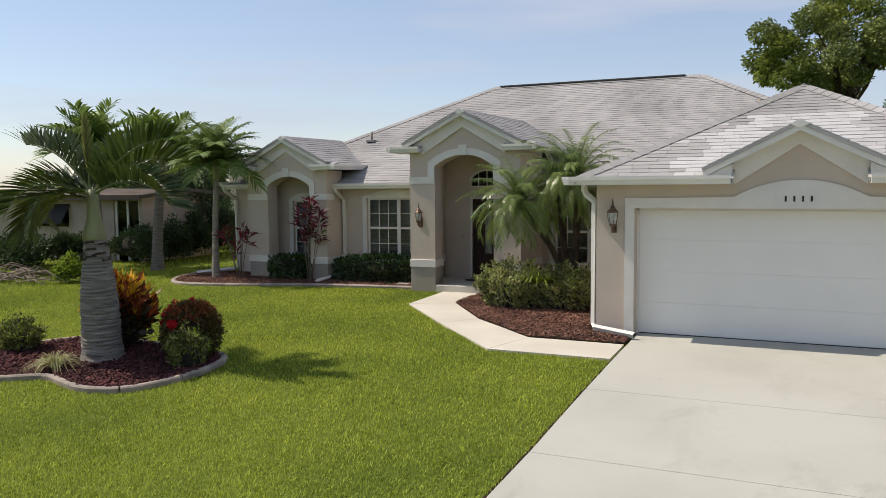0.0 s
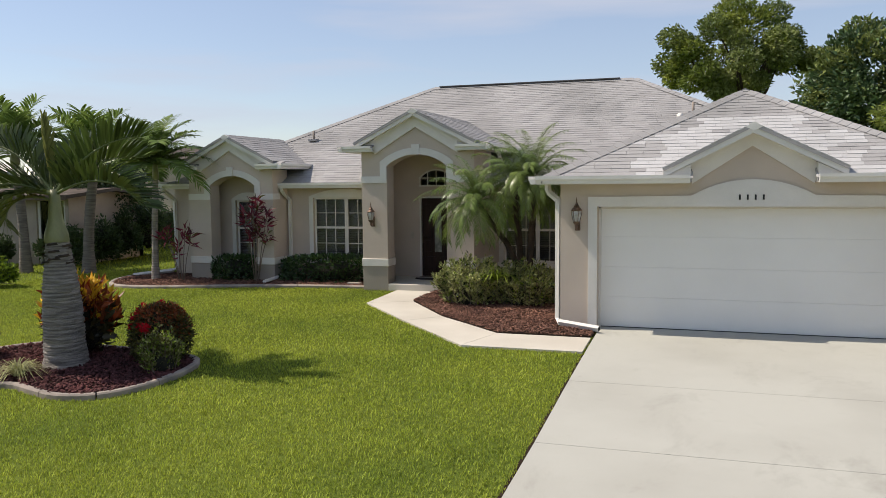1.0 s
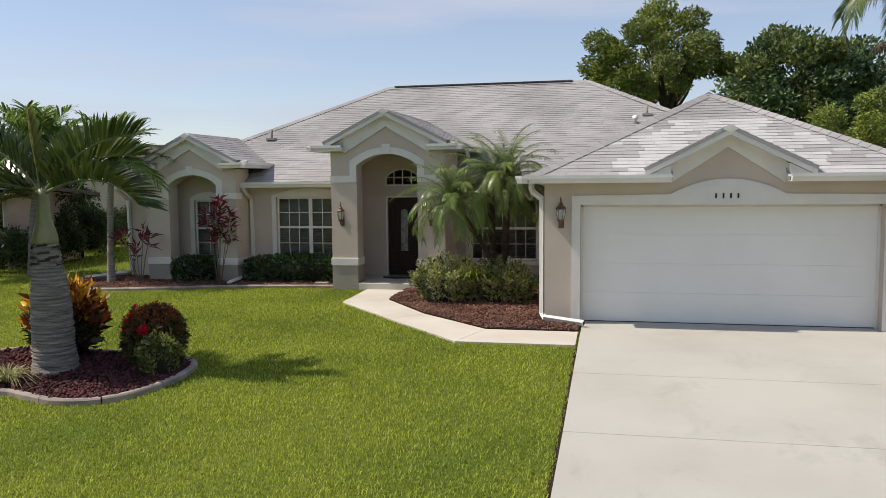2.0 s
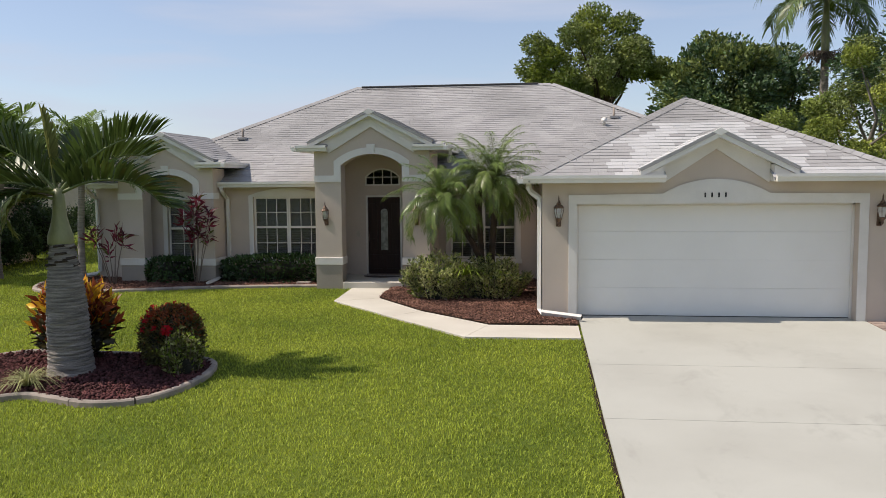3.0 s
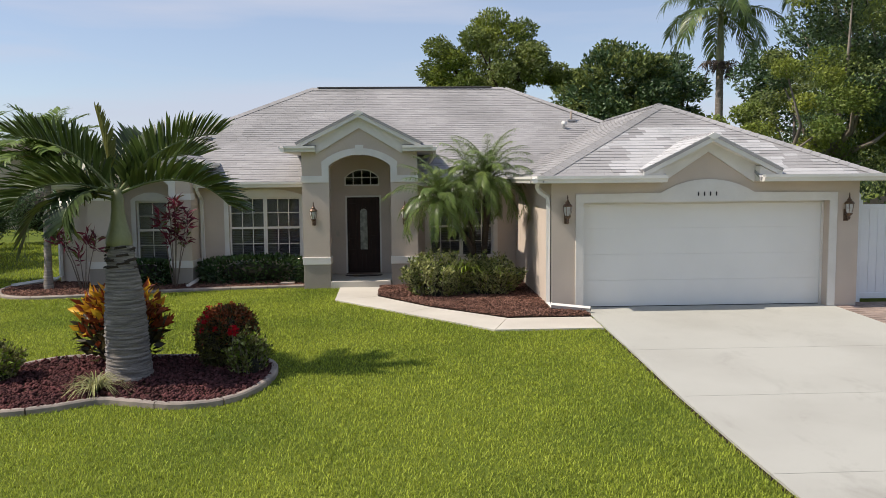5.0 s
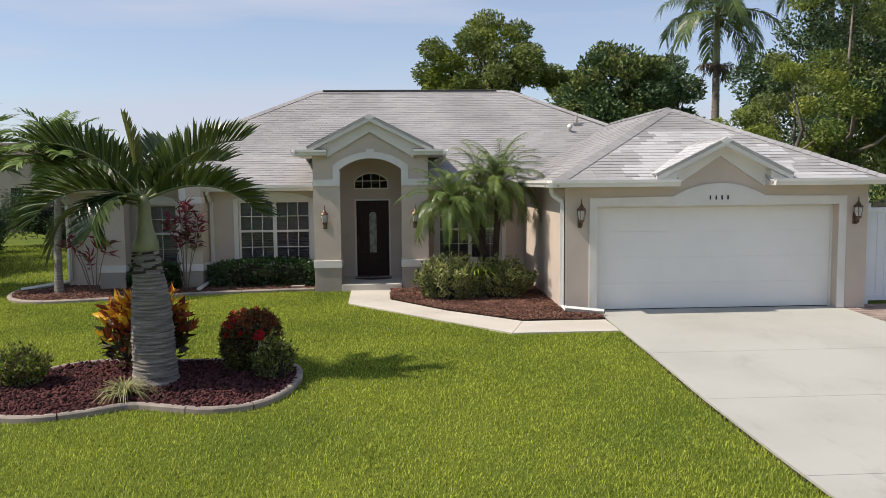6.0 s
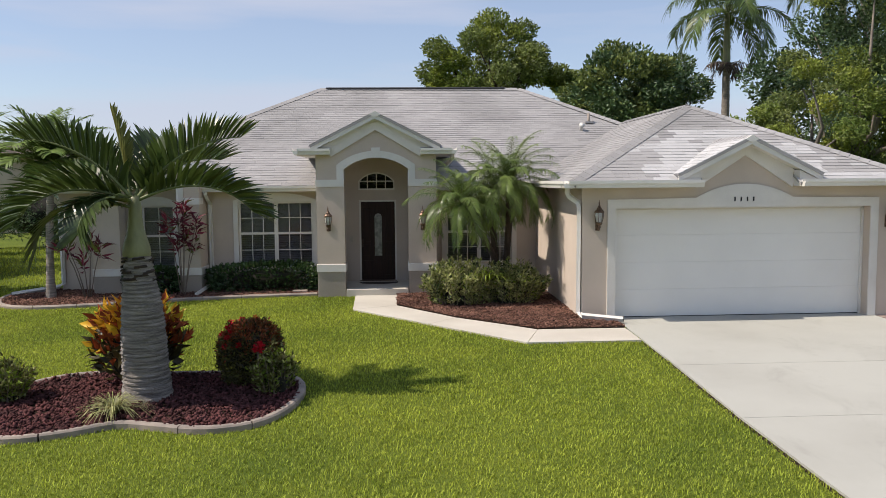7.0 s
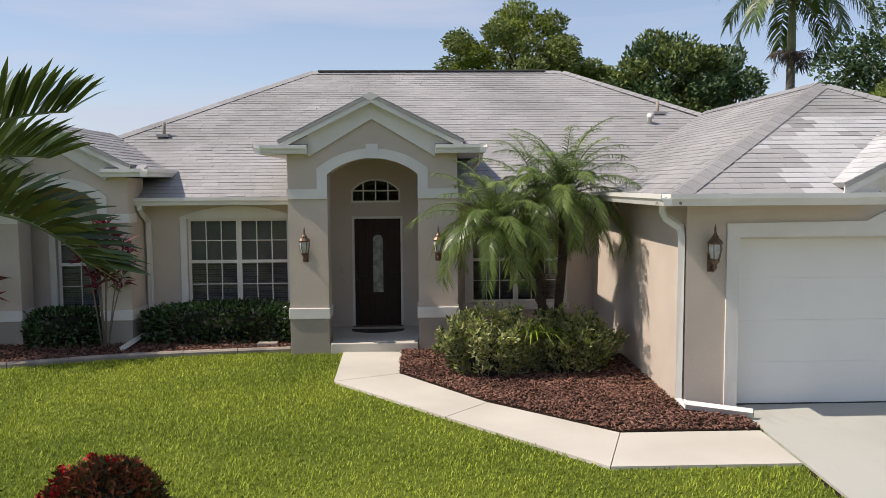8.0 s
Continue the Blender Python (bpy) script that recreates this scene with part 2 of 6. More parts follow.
# ---- ground ----
def ground_sheet():
    xs = np.unique(np.concatenate([np.linspace(-900, -40, 12), np.linspace(-40, 30, 36), np.linspace(30, 900, 12)]))
    ys = np.unique(np.concatenate([np.linspace(-600, -20, 10), np.linspace(-20, 40, 61), np.linspace(40, 1500, 14)]))
    verts = [(x, y, ground_z(y) - 0.02) for y in ys for x in xs]
    w = len(xs)
    faces = [[j * w + i, j * w + i + 1, (j + 1) * w + i + 1, (j + 1) * w + i] for j in range(len(ys) - 1) for i in range(w - 1)]
    return tagged(raw("ground", verts, faces, LAWN, smooth=True), "green mown lawn ground that falls gently to the street", "ground", kind="structure")


ground = ground_sheet()


def slab(name, outline, material, parent, lift=0.012, depth=0.12, gap=0.006):
    """A concrete slab that follows the fall of the ground; edges rounded."""
    bm = bmesh.new()
    f = bm.faces.new([bm.verts.new((x, y, 0)) for x, y in outline])
    for _ in range(3):
        long_edges = [e for e in bm.edges if e.calc_length() > 1.0]
        if long_edges:
            bmesh.ops.subdivide_edges(bm, edges=long_edges, cuts=1, use_grid_fill=True)
    bm.normal_update()
    bmesh.ops.triangulate(bm, faces=[f for f in bm.faces if len(f.verts) > 4])
    up = bmesh.ops.extrude_face_region(bm, geom=list(bm.faces))
    top = [v for v in up["geom"] if isinstance(v, bmesh.types.BMVert)]
    bmesh.ops.translate(bm, vec=(0, 0, 1), verts=top)
    for v in bm.verts:
        v.co.z = ground_z(v.co.y) + (lift if v.co.z > 0.5 else lift - depth)
    return part(name, bm, material, parent)


drive = thing("driveway", 0, 9, -0.3, "pale sun-bleached concrete driveway slabs with tooled joints", "driveway", kind="structure")
DX0, DX1, G_ = -2.66, 2.62, 0.004
rows_y = [14.1, 10.4, 8.0, 5.3, 2.2, -1.5, -6.0, -10.0, -14.0]
for ya, yb in zip(rows_y, rows_y[1:]):
    for xa, xb in ((DX0, DX1),):
        slab("slab", [(xa, yb + G_), (xb, yb + G_), (xb, ya - G_), (xa, ya - G_)], CONCRETE, drive)

# dark soil strip whose colour also stands for the shadow under the grass edge
for ya, yb in zip([11.98] + rows_y[1:], rows_y[1:]):
    strip = slab("edge_soil", [(DX0 - 0.055, yb), (DX0 - 0.004, yb), (DX0 - 0.004, ya), (DX0 - 0.055, ya)], SOIL, drive, lift=-0.016)
    strip["label"] = "dark soil strip painting the shadow gap along the lawn"
path_ = thing("walkway", -5, 14, 0, "cream concrete front walk of angled slabs", "walkway", kind="structure")
W_IN = [(-6.98, 17.84), (-6.98, 17.45), (-5.81, 14.95), (-4.36, 13.05), (-2.70, 13.05)]
W_OUT = [(-8.0, 17.84), (-7.96, 15.62), (-6.40, 13.85), (-4.72, 12.02), (-2.70, 12.02)]
W_IN[2], W_OUT[2] = (-5.80, 14.32), (-6.38, 13.72)
W_IN[1], W_OUT[1] = (-7.00, 15.95), (-7.95, 15.52)
for (a, b, c, d) in zip(W_IN, W_IN[1:], W_OUT[1:], W_OUT):
    cx, cy = (a[0] + b[0] + c[0] + d[0]) / 4, (a[1] + b[1] + c[1] + d[1]) / 4
    slab("slab", [(cx + (px - cx) * 0.994, cy + (py - cy) * 0.994) for px, py in (a, b, c, d)], WALKCON, path_, lift=0.016)

# ---- house ----
house = thing("house", -6, 19, 0, "single-storey tan stucco house with white trim and grey shingle roof", "house")
WT = 0.2          # wall thickness
FY, GY, PY, LY = 19.1, 13.8, 17.5, 18.3   # outer faces: main front, garage front, portico front, left portal front
GX0, GX1 = -3.36, 3.08
HX0 = -15.5
EZ = 2.62         # roof surface at the eaves
GZ = -0.06


def wall_x(name, x0, x1, y, z0, z1, openings, material=STUCCO, thick=WT, label=""):
    """A wall along x whose outer face is at y, with square openings (x0, x1, z0, z1) through it."""
    bm = bmesh.new()
    xs = sorted({x0, x1, *[o[0] for o in openings], *[o[1] for o in openings]})
    for a, b in zip(xs, xs[1:]):
        cuts = sorted((o[2], o[3]) for o in openings if o[0] <= a and o[1] >= b)
        z = z0
        for lo, hi in cuts:
            if lo > z:
                add_box(bm, a, b, y, y + thick, z, lo)
            z = hi
        if z < z1:
            add_box(bm, a, b, y, y + thick, z, z1)
    bmesh.ops.remove_doubles(bm, verts=bm.verts, dist=0.0005)
    return part(name, bm, material, house, label)


# openings: x0, x1, z0, z1
WIN_L = (-11.04, -9.14, 0.52, 2.21)
WIN_W = (-13.47, -12.65, 0.52, 2.14)
WIN_R = (-5.70, -3.98, 0.56, 2.14)
DOOR = (-7.95, -6.99, 0.13, 2.23)
TRANSOM = (-7.96, -7.03, 2.49, 2.80)
wall_x("wall", HX0, -14.25, FY, -0.3, 2.56, [])
wall_x("wall", -14.25, -12.0, FY, -0.3, 2.95, [WIN_W])
wall_x("wall", -12.0, -8.7, FY, -0.3, 2.56, [WIN_L])
wall_x("wall", -8.7, -6.2, FY, -0.3, 2.95, [DOOR, (TRANSOM[0], TRANSOM[1], 2.49, 2.95)])
wall_x("wall", -6.2, GX0 + 0.2, FY, -0.3, 2.56, [WIN_R])
GDOOR = (-2.70, 2.45, -0.1, 2.14)
wall_x("wall", GX0, GX1, GY, -0.3, 2.60, [GDOOR])
box("wall", GX0, GX0 + WT, GY + WT, FY, -0.3, 2.60, STUCCO, house, bevel=0)
box("wall", GX1 - WT, GX1, GY + WT, 31.0, -0.3, 2.60, STUCCO, house, bevel=0)
box("wall", HX0, HX0 + WT, FY + WT, 30.8, -0.3, 2.60, STUCCO, house, bevel=0)
box("wall", HX0, GX1, 30.8, 31.0, -0.3, 2.60, STUCCO, house, bevel=0)
box("inner_wall", HX0 + WT, GX0 + WT, 22.6, 22.75, -0.2, 2.6, ROOM, house, bevel=0)
box("inner_floor", HX0 + WT, GX0 + WT, FY + WT, 22.6, -0.2, 0.12, ROOM, house, bevel=0)
box("inner_ceiling", HX0 + WT, GX0 + WT, FY + WT, 22.6, 2.66, 2.74, ROOM, house, bevel=0)
box("inner_wall", -3.36, -3.16, FY + WT, 22.6, -0.2, 2.6, ROOM, house, bevel=0)
box("garage_floor", GX0 + WT, GX1 - WT, 14.2, 22.0, -0.2, -0.05, CONCRETE, house, bevel=0)


def portal(cx, x0, x1, o0, o1, spring, rise, wall_top, y, back, band, base_z, open_sides, rake_y, apex, half_rake, half_eave, gut_y, roof_back):
    """A gabled arch in front of the main wall: piers, arch trim, bands, rake boards, eave returns."""
    bm = bmesh.new()
    opening = arc(o0, o1, spring, rise)
    outline = [(x0, base_z), (o0, base_z)] + opening + [(o1, base_z), (x1, base_z), (x1, wall_top), (cx, apex - 0.12), (x0, wall_top)]
    add_prism(bm, outline, y, y + 0.45)
    bm.normal_update()
    bmesh.ops.triangulate(bm, faces=[f for f in bm.faces if len(f.verts) > 4])
    part("front_wall", bm, STUCCO, house)
    for a, b, tag in ((x0, o0, 0), (o1, x1, 1)):
        box("pier_base", a, b, y - 0.012, y + 0.45, -0.3, base_z, STUCCO_BASE, house, "darker taupe stucco pier base", 0.008)
        box("base_band", a - 0.02, b + 0.02, y - 0.035, y + 0.47, base_z - 0.005, base_z + 0.18, WHITE, house, "white plinth band", 0.01)
        s0, s1 = (a, a + 0.2) if tag == 0 else (b - 0.2, b)
        if open_sides:
            box("side_beam", s0, s1, y + 0.45, back, 2.50, wall_top, STUCCO, house, bevel=0)
            continue
        box("side_wall", s0, s1, y + 0.45, back, base_z, wall_top, STUCCO, house, bevel=0)
        box("side_base", s0 - 0.006 * (tag == 0), s1 + 0.006 * tag, y + 0.46, back, -0.3, base_z, STUCCO_BASE, house, bevel=0)
        box("side_band", s0 - 0.02, s1 + 0.02, y + 0.48, back - 0.004, base_z - 0.004, base_z + 0.176, WHITE, house, bevel=0.006)
    # arch trim with ears that run out as bands at the spring
    t, bz0, bz1 = 0.17, band[0], band[1]
    inner = opening
    outer = arc(o0 - t, o1 + t, spring + 0.10, rise + 0.06)
    trim = [(o0, bz0)] + inner + [(o1, bz0), (x1 + 0.015, bz0), (x1 + 0.015, bz1), (o1 + t, bz1)] + outer[::-1] + [(o0 - t, bz1), (x0 - 0.015, bz1), (x0 - 0.015, bz0)]
    prism("arch_trim", trim, y - 0.03, y + 0.002, WHITE, house, "white stucco arch trim")
    for side, xx in ((-1, x0), (1, x1)):
        box("spring_band", min(xx, xx + side * 0.015), max(xx, xx + side * 0.015), y + 0.003, y + 0.36, bz0, bz1, WHITE, house, bevel=0)
    k = spring + rise
    prism("keystone", [(cx - 0.085, k - 0.005), (cx + 0.085, k - 0.005), (cx + 0.105, k + 0.235), (cx - 0.105, k + 0.235)], y - 0.055, y - 0.02, WHITE, house, "white keystone")
    gable_trim(cx, y, rake_y, apex, half_rake, half_eave, gut_y, 1.06 if half_eave > 1.8 else 0.93, roof_back)


def gable_trim(cx, y, rake_y, apex, half_rake, half_eave, gut_y, frieze, roof_back, drop=0.32):
    """White frieze under the rakes, rake boards and their soffits."""
    s = 0.5
    top = lambda d: apex - 0.09 - s * d
    prism("frieze", [(cx - frieze, top(frieze) - 0.42), (cx, top(0) - drop), (cx + frieze, top(frieze) - 0.42), (cx + frieze, top(frieze) - 0.02), (cx, top(0) - 0.02), (cx - frieze, top(frieze) - 0.02)],
          y - 0.06, y + 0.003, WHITE, house, "white gable frieze board")
    for side in (-1, 1):
        o = [(cx, apex - 0.03), (cx + side * half_rake, apex - 0.03 - s * half_rake), (cx + side * half_rake, apex - 0.16 - s * half_rake), (cx, apex - 0.16)]
        prism("rake_board", o, rake_y, rake_y + 0.03, GUTTER, house, "white metal rake board")
        o = [(cx, apex - 0.125), (cx + side * half_rake, apex - 0.125 - s * half_rake), (cx + side * half_rake, apex - 0.145 - s * half_rake), (cx, apex - 0.145)]
        prism("soffit", o, rake_y + 0.03, y - 0.06, WHITE, house)
        prism("return_board", [(cx + side * (frieze - 0.02), top(frieze) - 0.06), (cx + side * (half_rake + 0.02), top(half_rake) - 0.06), (cx + side * (frieze - 0.02), top(half_rake) - 0.16)], y - 0.055, y - 0.02, WHITE, house)
    prism("apex_filler", [(cx - 0.14, apex - 0.065), (cx, apex + 0.016), (cx + 0.14, apex - 0.065), (cx, apex - 0.13)], rake_y - 0.022, rake_y + 0.12, GUTTER, house)


GUT = [(0.0, 0.0), (0.085, 0.0), (0.10, 0.05), (0.125, 0.085), (0.125, 0.14), (0.113, 0.14), (0.113, 0.09), (0.012, 0.09), (0.012, 0.14), (0.0, 0.14)]


def gutter(p0, p1, out, z, parent=None):
    """A K-style gutter from p0 to p1 (x, y); out: the unit direction away from the wall."""
    bm = bmesh.new()
    ends = []
    for x, y in (p0, p1):
        ends.append([bm.verts.new((x + out[0] * u, y + out[1] * u, z + v)) for u, v in GUT])
    n = len(GUT)
    for i in range(n):
        bm.faces.new((ends[0][i], ends[0][(i + 1) % n], ends[1][(i + 1) % n], ends[1][i]))
    bm.faces.new(ends[0]), bm.faces.new(ends[1])
    bm.normal_update()
    bmesh.ops.triangulate(bm, faces=[f for f in bm.faces if len(f.verts) > 4])
    return part("gutter", bm, GUTTER, parent or house, "white metal gutter")


# portico and left portal
portal(-7.46, -8.88, -6.03, -8.22, -6.70, 3.00, 0.27, 3.36, PY, FY, (2.59, 2.755), 0.56, False, 17.28, 4.33, 1.52, 1.85, 17.2, 0)
portal(-13.10, -14.42, -11.82, -13.76, -12.36, 2.56, 0.26, 2.97, LY, FY, (2.18, 2.34), 0.44, False, 18.08, 3.91, 1.40, 1.70, 18.0, 0)
box("soffit", -8.7, -6.25, PY + 0.45, FY, 3.30, 3.36, STUCCO, house, bevel=0)
box("wall", -8.7, -6.25, FY, FY + 0.2, 2.95, 3.4, STUCCO, house, bevel=0)
box("soffit", -14.2, -12.0, LY + 0.45, FY, 2.86, 2.92, STUCCO, house, bevel=0)
gable_trim(-0.14, GY, 13.47, 3.52, 1.42, 1.42, 13.4, 0.96, 0, 0.27)
for side in (-1, 1):
    xw, xe = -0.14 + side * 0.98, -0.14 + side * 1.40
    prism("return_block", [(xw, 2.567), (xe, 2.567), (xe, 2.66), (xw, 2.86)], 13.51, GY - 0.002, WHITE, house)
prism("gable_wall", [(-1.12, 2.6), (0.84, 2.6), (0.84, 2.92), (-0.14, 3.38), (-1.12, 2.92)], GY, GY + 0.2, STUCCO, house)
prism("main_wall_return", [(-6.03, 2.59), (GX0, 2.59), (GX0, 2.6), (-6.03, 2.6)], FY, FY + 0.01, STUCCO, house)

# front eaves: soffits, fascias and gutters
for x0, x1, y0, y1 in ((-15.6, -14.42, 18.7, FY), (-11.82, -8.88, 18.7, FY), (-6.03, -3.36, 18.7, FY), (-3.72, -1.12, 13.42, GY), (0.84, 3.46, 13.42, GY)):
    zg = 2.475 if y0 > 18 else 2.545
    box("soffit", x0, x1, y0, y1, zg, zg + 0.02, WHITE, house, bevel=0)
    box("fascia", x0, x1, y0 - 0.02, y0, zg - 0.005, zg + 0.115, WHITE, house, bevel=0)
    gutter((x0, y0 - 0.02), (x1, y0 - 0.02), (0, -1), zg)
box("soffit", -3.70, GX0, GY, 18.7, 2.545, 2.565, WHITE, house, bevel=0)
box("fascia", -3.72, -3.70, 13.42, 18.7, 2.54, 2.66, WHITE, house, bevel=0)
gutter((-3.72, 13.29), (-3.72, 18.70), (-1, 0), 2.545)
box("soffit", GX1, 3.44, 13.42, 31, 2.545, 2.565, WHITE, house, bevel=0)
gutter((3.46, 13.29), (3.46, 31), (1, 0), 2.545)
box("soffit", -15.6, HX0, FY, 31, 2.545, 2.565, WHITE, house, bevel=0)
gutter((-15.6, 18.6), (-15.6, 31), (-1, 0), 2.545)
# eave returns of the two gabled arches
for cx, fr, he, z, y0, y1, yw in ((-7.46, 1.06, 1.80, 3.34, 17.32, 20.35, PY), (-13.10, 0.93, 1.62, 2.99, 18.12, 19.75, LY)):
    for side in (-1, 1):
        xa, xb = sorted((cx + side * fr, cx + side * he))
        gutter((xa, y0), (xb, y0), (0, -1), z)
        gutter((cx + side * he, y0 - 0.13), (cx + side * he, y1), (side, 0), z)
        box("soffit", xa, xb, y0, yw, z, z + 0.02, WHITE, house, bevel=0)
        x2 = sorted((cx + side * (1.42 if fr > 1 else 1.32), cx + side * he))
        box("soffit", x2[0], x2[1], yw, y1, z, z + 0.02, WHITE, house, bevel=0)
        box("fascia", xa, xb, y0, y0 + 0.02, z, z + 0.13, WHITE, house, bevel=0)
        o = [(y0 - 0.02, z + 0.13), (yw + 0.1, z + 0.21), (yw + 0.1, z + 0.15), (y0 - 0.02, z + 0.10)]
        prism("return_roof", o, xa, xb, SHINGLE, house, axis="x")


# garage: trim with an arched header, reveals and door sections
gx0, gx1, gz = -2.70, 2.45, 2.14
head = [(-2.86, GZ), (gx0, GZ), (gx0, gz), (gx1, gz), (gx1, GZ), (2.61, GZ), (2.61, 2.31)] + arc(-1.10, 0.85, 2.33, 0.27)[::-1] + [(-2.86, 2.31)]
prism("garage_trim", head, GY - 0.03, GY + 0.002, WHITE, house, "white stucco trim with an arched header")
garage_door = part("garage_door", bmesh.new(), DOORPAINT, house, "closed white sectional garage door with four panels")
DY = 14.06
for i in range(4):
    z0 = -0.045 + i * 0.546
    bm = bmesh.new()
    add_box(bm, gx0 + 0.03, gx1 - 0.03, DY, DY + 0.04, z0, z0 + 0.5445, 0.0025)
    part("door_panel", bm, DOORPAINT, garage_door)
box("bottom_seal", gx0 + 0.02, gx1 - 0.02, DY - 0.012, DY + 0.04, -0.075, -0.045, RUBBER, garage_door, "black rubber bottom seal")
for x0, x1, z0, z1 in ((gx0, gx0 + 0.045, -0.06, gz), (gx1 - 0.045, gx1, -0.06, gz), (gx0, gx1, gz - 0.045, gz)):
    box("door_stop", x0, x1, DY - 0.05, DY - 0.01, z0, z1, WHITE, garage_door, bevel=0.004)
box("backing", gx0 + 0.03, gx1 - 0.03, DY + 0.008, DY + 0.036, -0.04, 2.13, DOORPAINT, garage_door, bevel=0)
box("backing", gx0 - 0.2, gx1 + 0.2, DY + 0.06, DY + 0.1, -0.2, 2.4, ROOM, garage_door)
for xx in (gx0, gx1):
    box("reveal", min(xx, xx + (-0.02 if xx < 0 else 0.02)), max(xx, xx + (-0.02 if xx < 0 else 0.02)), GY + 0.2, DY + 0.06, -0.1, gz + 0.02, STUCCO, house, bevel=0)
box("reveal", gx0, gx1, GY + 0.2, DY + 0.06, gz, gz + 0.02, WHITE, house, bevel=0)
# four plain bars where the house number stands
number = part("house_number", bmesh.new(), BLACK, house, "black house number on the garage header")
for i in range(4):
    box("numeral", -0.34 + i * 0.125, -0.34 + i * 0.125 + 0.03, GY - 0.042, GY - 0.028, 2.255, 2.345, BLACK, number, bevel=0.008)


# ---- windows and front door ----
def window(o, sashes, cols, arch_rise, trim=0.12, y=FY, blind=True):
    x0, x1, z0, z1 = o
    win = part("window", bmesh.new(), WHITE, house, "white double-hung window with grid bars and pale blinds")
    bm = bmesh.new()
    add_prism(bm, [(x0 - trim, z0 - trim), (x0, z0 - trim), (x0, z1), (x1, z1), (x1, z0 - trim), (x1 + trim, z0 - trim)] + arc(x0 - trim, x1 + trim, z1 + 0.035, arch_rise)[::-1], y - 0.03, y + 0.002)
    bm.normal_update()
    bmesh.ops.triangulate(bm, faces=[f for f in bm.faces if len(f.verts) > 4])
    part("casing", bm, WHITE, win, "white stucco surround with a gently arched head")
    box("sill", x0 - trim - 0.03, x1 + trim + 0.03, y - 0.06, y + 0.05, z0 - trim - 0.005, z0 - 0.003, WHITE, win, bevel=0.01)
    yf = y + 0.07
    w = (x1 - x0) / sashes
    for s in range(sashes):
        a, b = x0 + s * w, x0 + (s + 1) * w
        mid = (z0 + z1) / 2 + 0.03
        fr = 0.05
        for xa, xb, za, zb in ((a, a + fr, z0, z1), (b - fr, b, z0, z1), (a + fr, b - fr, z0, z0 + fr), (a + fr, b - fr, z1 - fr, z1), (a + fr, b - fr, mid - 0.03, mid + 0.03)):
            box("frame", xa, xb, yf, yf + 0.06, za, zb, WHITE, win, bevel=0.004)
        for za, zb, yy in ((z0 + fr, mid - 0.03, yf + 0.02), (mid + 0.03, z1 - fr, yf + 0.035)):
            g = box("pane", a + fr, b - fr, yy, yy + 0.006, za, zb, GLASS, win, bevel=0)
            g.visible_shadow = False
            for c in range(1, cols):
                xm = a + fr + (b - a - 2 * fr) * c / cols
                box("muntin", xm - 0.009, xm + 0.009, yy - 0.012, yy - 0.002, za, zb, WHITE, win, bevel=0)
            zm = (za + zb) / 2
            box("muntin", a + fr, b - fr, yy - 0.014, yy - 0.004, zm - 0.009, zm + 0.009, WHITE, win, bevel=0)
    # blinds: slats over the whole width, more open below the meeting rail
    verts, faces = [], []
    z = z0 + 0.03
    while z < z1 - 0.02:
        n = len(verts)
        verts += [(x0 + 0.02, y + 0.17, z), (x1 - 0.02, y + 0.17, z), (x1 - 0.02, y + 0.195, z + 0.03), (x0 + 0.02, y + 0.195, z + 0.03)]
        faces.append([n, n + 1, n + 2, n + 3])
        z += 0.034 if z > (z0 + z1) / 2 - 0.04 else 0.046
    raw("blind", verts, faces, BLIND, win, "pale horizontal blind half open")
    return win


window(WIN_L, 2, 3, 0.20)
window(WIN_W, 1, 2, 0.19)
window(WIN_R, 2, 3, 0.19)

dx0, dx1, dz0, dz1 = DOOR
door = part("front_door", bmesh.new(), DARKDOOR, house, "closed dark stained front door with an arched glass light")
yd = FY + 0.05
DG = arc(-7.56, -7.37, 1.80, 0.08, 8)
light_in = [(-7.56, 0.78), (-7.37, 0.78)] + DG[::-1]
for xa, xb, za, zb in ((dx0, dx0 + 0.045, dz0, dz1), (dx1 - 0.045, dx1, dz0, dz1), (dx0 + 0.045, dx1 - 0.045, dz1 - 0.045, dz1)):
    box("frame", xa, xb, FY - 0.02, yd + 0.06, za, zb, WHITE, door, "white door frame", 0.005)
box("leaf", dx0 + 0.045, dx1 - 0.045, yd, yd + 0.045, dz0 + 0.02, dz1 - 0.045, DARKDOOR, door, bevel=0.004)
prism("glass_light", light_in, yd - 0.006, yd + 0.002, LEADED, door, "leaded oval-topped glass light")
rim_o = [(-7.60, 0.74), (-7.33, 0.74)] + arc(-7.60, -7.33, 1.80, 0.12, 8)[::-1]
bm = bmesh.new()
for (a, b), (c, d) in zip(zip(rim_o, rim_o[1:] + rim_o[:1]), zip(light_in, light_in[1:] + light_in[:1])):
    lo = [bm.verts.new((p[0], yd - 0.016, p[1])) for p in (a, b, d, c)]
    hi = [bm.verts.new((p[0], yd, p[1])) for p in (a, b, d, c)]
    bm.faces.new(lo)
    for i in range(4):
        bm.faces.new((lo[i], lo[(i + 1) % 4], hi[(i + 1) % 4], hi[i]))
part("light_rim", bm, DARKDOOR, door)
for xa, xb, za, zb in ((-7.86, -7.66, 1.15, 2.02), (-7.27, -7.07, 1.15, 2.02), (-7.86, -7.66, 0.78, 1.08), (-7.27, -7.07, 0.78, 1.08), (-7.86, -7.52, 0.28, 0.66), (-7.41, -7.07, 0.28, 0.66)):
    box("raised_panel", xa, xb, yd - 0.012, yd + 0.002, za, zb, DARKDOOR, door, bevel=0.01)
